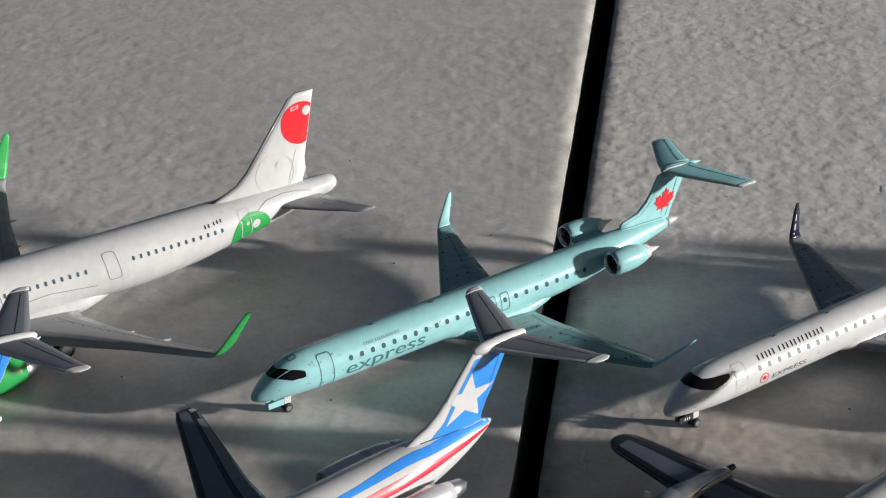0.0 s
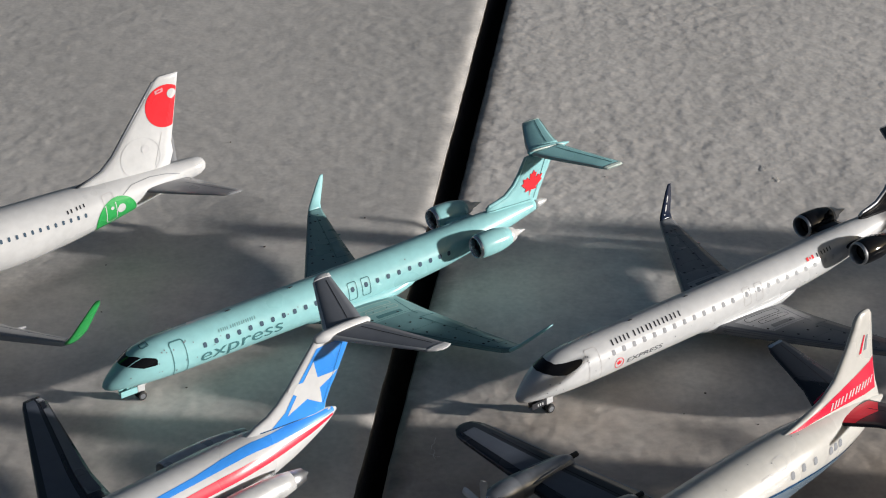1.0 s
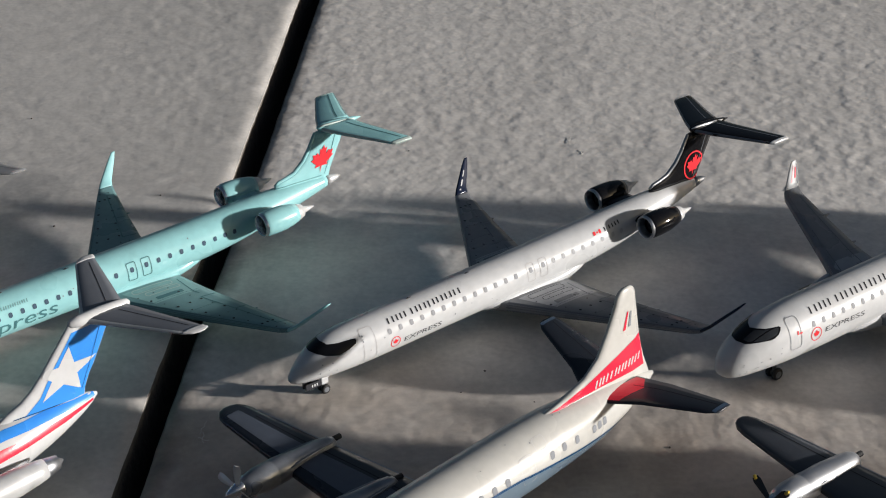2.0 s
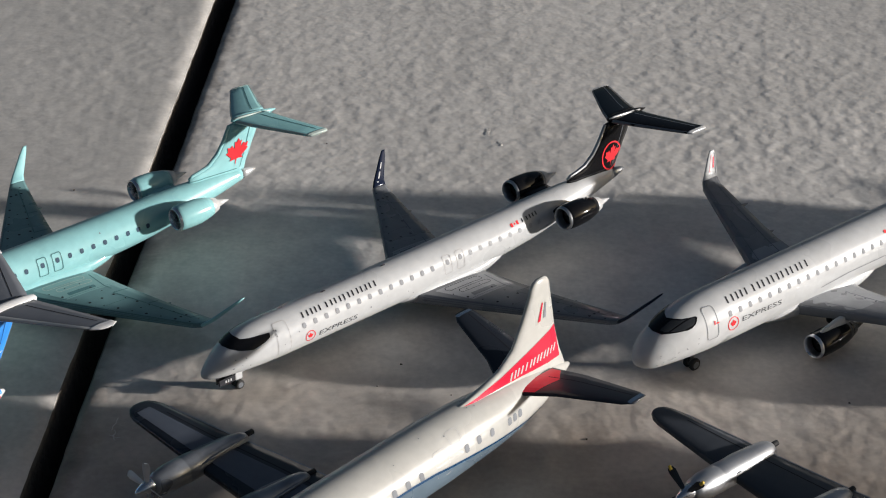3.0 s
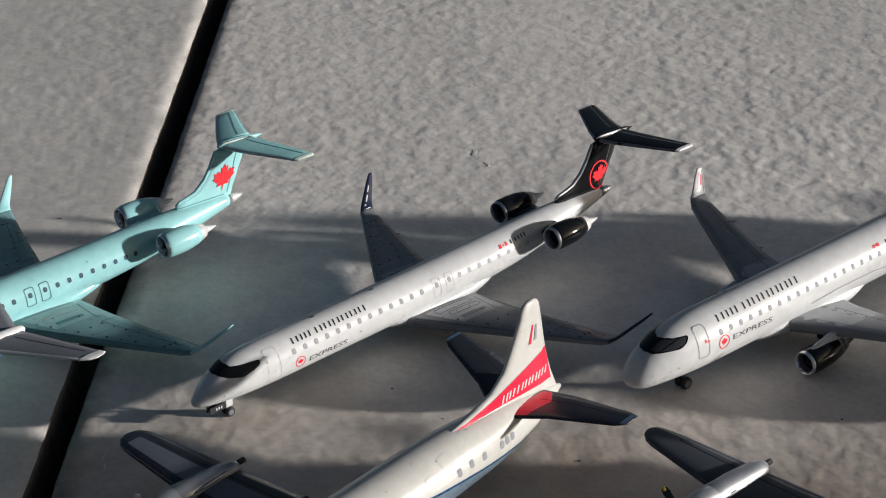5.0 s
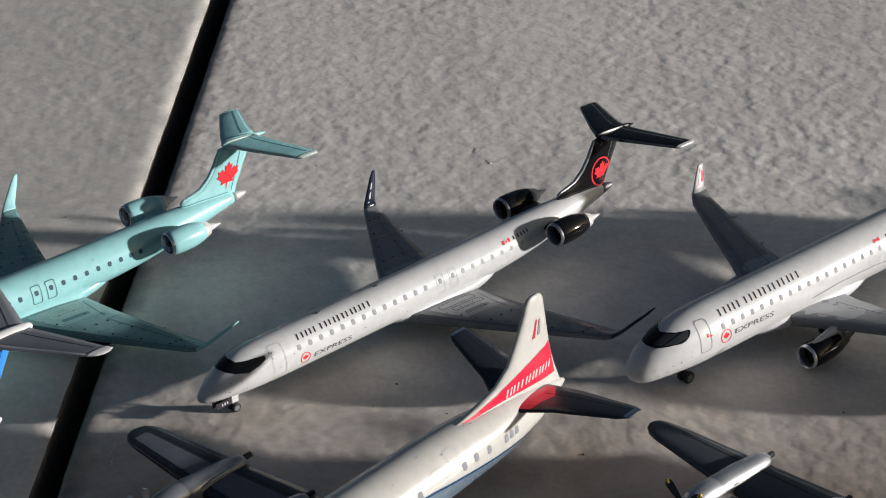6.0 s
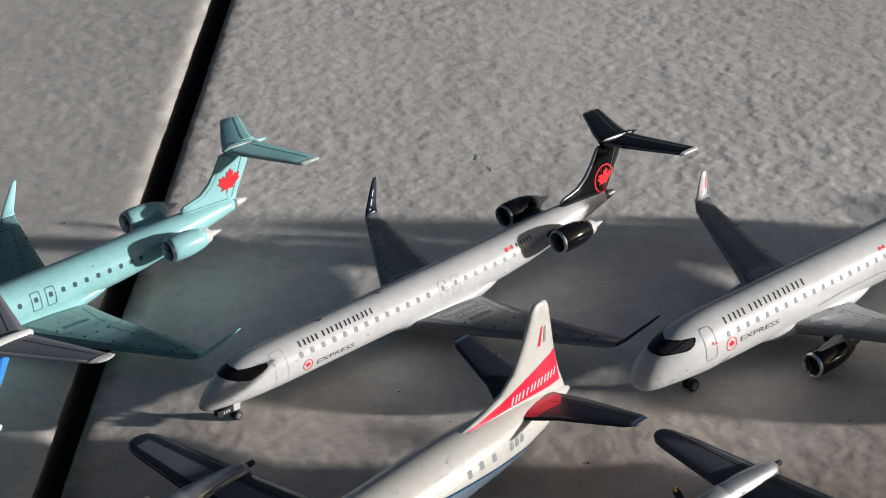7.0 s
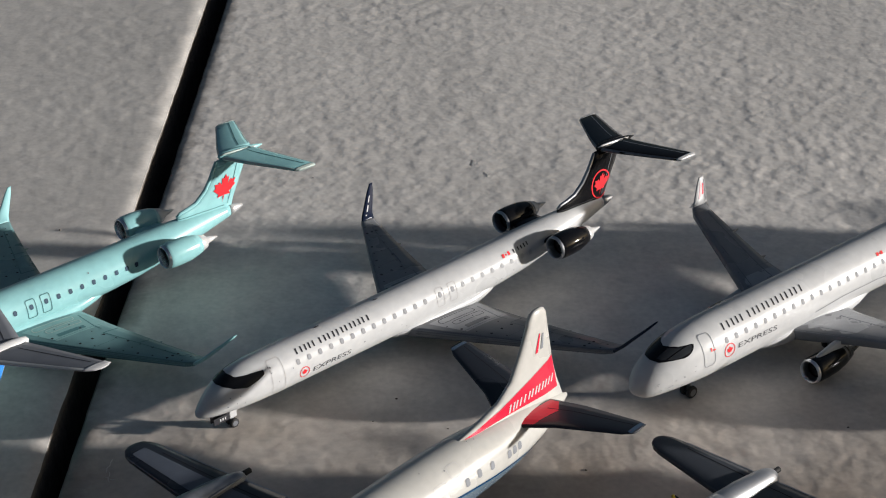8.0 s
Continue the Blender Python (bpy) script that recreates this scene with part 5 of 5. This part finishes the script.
def prop_liner(label, o, heading, P):
    root = airplane(label, o, heading)
    B = Body([(0, 9.2, 0.2, 0.2), (0.8, 9.3, 1.3, 1.3), (3, 9.7, 2.5, 2.6), (7, 10.0, 3.8, 3.9), (12, 10.2, 4.35, 4.5), (52, 10.2, 4.35, 4.5), (60, 10.2, 4.05, 4.4), (68, 9.95, 3.35, 3.95), (75, 10.0, 2.3, 2.9), (80, 10.35, 1.0, 1.3), (82.4, 10.45, 0.25, 0.3)])
    fus = part("fuselage", B.mesh(44, 1.0), P["body"], root)
    # The lower body's light-blue reflection is put into the metal's colour.
    part("belly_panel", decal_band(B, [(6, 5.9, 11.0), (48, 5.9, 11.0), (52, 5.9, 10.8), (58.3, 6.0, 9.95), (65.4, 6.4, 8.95), (72.4, 7.5, 8.15), (75, 7.6, 8.0)]), ICE, fus, "polished metal lower body with its blue reflection tinted in", True, False)
    part("stripe", decal_band(B, [(5, 11.0, 11.3), (48, 11.0, 11.3), (52, 10.8, 11.1), (58.3, 9.95, 10.25), (65.4, 8.95, 9.2), (72.4, 8.15, 8.35), (75.5, 8.0, 8.15)], 0.07), BLUE_DEEP, fus, "thin dark blue stripe", True, False)
    for group in P["windows"]:
        windows(B, fus, group[1:], group[0], 0.8, 1.1, GREY_INK)
    rng = random.Random(9)
    for k in range(5):
        s, th = rng.uniform(30, 66), radians(rng.uniform(12, 60))
        part("paint_chip", decal(disc(s, 0, rng.uniform(0.07, 0.13), 7), lambda u, v, s=s, th=th: B.at(u, th - v / 4.0, 0.05)), GREY_INK, fus, "", False, False)
    door(B, fus, 52.2, 54.6, 9.9, 13.2, PALE_INK, 0.5, 0.05)
    p = rounded(55.6, -0.9, 57.6, 0.9, 0.5)
    part("hatch_outline", ribbon(p + [p[0]], 0.06, lambda u, v: B.at(u, radians(42) + v / 4.2, 0.05)), PALE_INK, fus, "", False, False)
    F = Body([(28, 7.2, 0.3, 0.3), (32, 7.3, 3.2, 1.6), (44, 7.3, 3.4, 1.6), (50, 7.8, 0.4, 0.4)])
    part("belly_fairing", F.mesh(28, 1.5), SILVER, root)
    part("cockpit_window", B.rows([(-60, 3.8, 6.4), (-30, 3.2, 5.4), (0, 3.2, 4.8), (30, 3.2, 5.4), (60, 3.8, 6.4)], 0.05), BLACK, fus, "dark cockpit windows", True, False)
    for q in (1, -1):
        w = Wing(P["wing"], BLUNT, q)
        ob = part("wing", w.mesh(), P["wing_mat"], root)
        if P["panel"]:
            part("wing_panel", decal([(0.2, 0.17), (1.0, 0.17), (3.5, 0.2), (3.5, 0.62), (1.0, 0.66), (0.2, 0.66)], lambda v, u, w=w: w.top(v, u, 0.03), 0, 0.25), P["panel"], ob, "grey-blue wing panel", False, False)
        part("panel_line", ribbon_v(w, (0.3, 0.72), (2.8, 0.74), 0.16), INK, ob, "", False, False)
        part("trailing_edge", ribbon_v(w, (0.3, 0.985), (2.9, 0.985), 0.2), STEEL, ob, "", False, False)
        fat = P["tail_fat"]
        for k, (y, z) in enumerate(P["pods"]):
            pod = part("engine", lathe([(27.6, 0.9), (27.7, 1.22), (28.5, 1.52), (30.2, 1.78), (32.4, 1.84), (32.5, 1.8), (32.62, 1.84), (34.5, 1.78), (36.5, 1.56 + fat), (39, 1.42 + fat), (40.8, 1.32 + fat), (42.0, 1.16 + fat), (42.8, 0.9 + fat * 0.8), (43.1, 0.5)], q * y, z - 0.3, 26, -0.06), P["pod"], root)
            part("exhaust", lathe([(42.0, 0.42), (44.1, 0.38), (44.2, 0.25), (43.0, 0.2)], q * y, z - 0.75, 14), DARK, pod, "dark tailpipe")
            part("intake", lathe([(27.55, 0.35), (27.9, 0.62), (29.5, 0.7), (31.5, 0.2)], q * y, z - 1.7, 14), P["pod"], pod)
            for e in (1, -1):
                part("exhaust_fairing", tube([(34.4, q * y + e * 1.55, z + 0.1), (36.5, q * y + e * 1.32, z), (40.0, q * y + e * 1.0, z - 0.25), (42.4, q * y + e * 0.7, z - 0.45)], [0.1, 0.26, 0.26, 0.12], 8), P["pod"], pod)
            propeller(pod, 27.6, q * y, z, P["blade"], P["turn"] + 4 * k, P["blade_mat"], P["tip"])
        st = Wing([(69.5, 0.8, 12.2, 8.6, 0.5, 0), (72.6, 6.0, 12.9, 6.4, 0.4, 4), (75.6, 14.2, 14.0, 3.8, 0.24, 4), (76.6, 15.5, 14.15, 2.6, 0.12, 4)], SECTION, q)
        so = part("stabiliser", st.mesh(), P["stab"], root)
        if P["stab_panel"]:
            part("stab_panel", decal([(0.05, 0.05), (0.5, 0.05), (0.62, 0.6), (0.3, 0.95), (0.05, 0.95)], lambda v, u, w=st: w.top(v, u, 0.03), 0, 0.2), P["stab_panel"], so, "red inboard panel", False, False)
        part("elevator_line", ribbon_v(st, (0.3, 0.64), (2.1, 0.64), 0.14), INK, so, "", False, False)
        part("tip_edge", ribbon_v(st, (2.6, 0.05), (2.6, 0.95), 0.6), SILVER, so, "bright tip", False, False)
        gear("main_gear", root, 35, q * 10.0, 7.4, 1.4, 0.45, 0.8, 0.34)
    fin = Fin(P["fin"])
    fo = part("fin", fin.mesh(), P["body"], root)
    if P["flash"]:
        part("flash", decal([(58.6, 14.3), (65.0, 14.2), (69.8, 14.0), (74.8, 13.5), (80.2, 13.0), (79.0, 18.5), (78.6, 18.45), (71.6, 16.45), (68.0, 15.5), (63.5, 14.75)], lambda u, v: fin.side(u, v, 0.05), 0, 1.0), P["flash"], fo, "red swept flash", False, False)
        sign_row(lambda u, v: fin.side(u, v + 0.035 * (u - 69.6), 0.09), 69.5, 79.2, 14.15, 15.3, [("pair", 1), ("pair", 1), ("bar", 0.8), ("bar", 0.5), ("pair", 1), ("pair", 1), ("pair", 1), ("bar", 0.7)], 0.3, WHITE, fo, 0.3)
        part("emblem", decal([(75.2, 20.5), (75.75, 20.5), (76.2, 23.2), (75.95, 23.2)], lambda u, v: fin.side(u, v, 0.06)), CRIMSON, fo, "", False, False)
        part("emblem", decal([(76.3, 20.7), (76.85, 20.7), (76.9, 23.0), (76.6, 23.0)], lambda u, v: fin.side(u, v, 0.06)), GREY_INK, fo, "", False, False)
    gear("nose_gear", root, 8, 0, 7.0, 1.1, 0.34, 0.6, 0.28)
    return root


FIN_N = [(10.2, 58.0, 81.9, 0.7), (14.3, 58.6, 80.2, 0.62), (15.3, 65.0, 79.9, 0.58), (16.2, 68.0, 79.6, 0.55), (18.2, 70.6, 79.1, 0.5), (21.5, 72.4, 78.5, 0.44), (24.8, 73.8, 77.9, 0.42), (25.7, 74.0, 77.75, 0.4), (26.4, 74.5, 77.3, 0.34), (26.75, 75.1, 76.7, 0.22)]
FIN_P = [(10.2, 62.0, 80.5, 0.7), (13.6, 63.0, 80.0, 0.6), (15.0, 69.0, 79.6, 0.55), (18.6, 72.5, 79.0, 0.42), (19.4, 74.0, 78.4, 0.25)]
WING_N = [(33.6, 2.0, 8.4, 12.0, 0.95, 0), (34.2, 12.0, 8.7, 9.8, 0.75, 1), (34.5, 24.0, 9.0, 7.2, 0.5, 1), (35.0, 34.0, 9.3, 5.1, 0.36, 1), (35.3, 35.2, 9.32, 4.4, 0.3, 1), (36.0, 36.1, 9.34, 3.1, 0.22, 1), (36.9, 36.5, 9.35, 1.4, 0.12, 1)]
LINER = dict(tail_fat=0.0, fin=FIN_N, tip=None, body=IVORY, windows=[[11.7] + [12 + 2.35 * i for i in range(17)], [11.5, 57.9, 60.3], [11.2, 62.9], [10.8, 66.6, 67.75, 68.9]], wing=WING_N, wing_mat=BOOT, panel=PANEL_BLUE, pods=((9.3, 9.6), (21.0, 9.9)), pod=PEWTER, blade=3.7, turn=0, blade_mat=PALE_METAL, stab=BOOT, stab_panel=CRIMSON, flash=CRIMSON)
WING_P = [(33.2, 2.0, 8.6, 12.0, 0.95, 0), (33.8, 12.0, 8.9, 9.6, 0.75, 1), (34.4, 25.0, 9.2, 6.8, 0.5, 1), (35.2, 35.0, 9.6, 4.2, 0.36, 1), (35.5, 36.2, 9.62, 3.6, 0.3, 1), (36.2, 37.1, 9.64, 2.4, 0.2, 1), (37.0, 37.5, 9.65, 1.0, 0.1, 1)]
LINER_P = dict(LINER, tail_fat=0.3, fin=FIN_P, body=WHITE, wing=WING_P, wing_mat=SLATE, panel=None, pods=((10.4, 9.6), (22.6, 9.9)), pod=ALU, turn=35, blade_mat=BOOT, tip=YELLOW, stab_panel=None, flash=None)
prop_liner("ivory propeller airliner model with red flash on its fin", (-4.78, -62.39), 47.5, LINER)
prop_liner("white propeller airliner model with dark wings and silver engines", (59.2, -63.96), 42.0, LINER_P)


# ---- lint and grit on the paving ----
def fibre(x, y, length, turn, seed):
    rng = random.Random(seed)
    a, px, py, pts = radians(turn), x, y, []
    for k in range(9):
        pts.append((px, -py, float(rise(px, py)) + 0.1))
        px += length / 8 * math.cos(a)
        py += length / 8 * math.sin(a)
        a += rng.uniform(-0.7, 0.7)
    ob = link("lint_fibre", tube(pts, 0.035, 5), FIBRE)
    return tagged(ob, "fine pale lint fibre lying on the stone", "lint", "lint fibres")


def grit(x, y, r, seed):
    rng = random.Random(seed)
    bm = bmesh.new()
    bmesh.ops.create_icosphere(bm, subdivisions=1, radius=r * MM)
    for v in bm.verts:
        v.co *= rng.uniform(0.7, 1.2)
        v.co.z *= 0.6
        v.co += Vector((x * MM, y * MM, (float(rise(x, y)) + r * 0.35) * MM))
    ob = link("grit_grain", bm, EARTH, None, "", False)
    return tagged(ob, "small dark grain of grit on the stone", "grit", "grit grains")


for k, (x, y, length, turn) in enumerate(((-10.8, -2.4, 3.2, -100), (-10.9, -5.2, 2.6, -60), (-9.8, -6.9, 1.8, 190), (41.0, 90.0, 2.6, -60), (43.0, 85.0, 2.2, -75), (42.4, 26.6, 2.4, -70), (78.0, 70.0, 2.0, 30))):
    fibre(x, y, length, turn, 40 + k)
for k, (x, y, r) in enumerate(((53.5, -6.0, 0.32), (90.7, 3.1, 0.3), (-45.8, 54.1, 0.32), (-71.5, 46.1, 0.26), (-49.4, 8.6, 0.26), (-83.0, 13.1, 0.3), (27.7, 11.6, 0.3), (24.5, 6.0, 0.2), (35.0, 4.0, 0.22), (-68.0, 30.0, 0.25), (-30.0, 66.0, 0.25), (70.0, 92.0, 0.25), (12.0, 84.0, 0.22), (-60.0, 96.0, 0.28))):
    grit(x, y, r * 0.7, 70 + k)
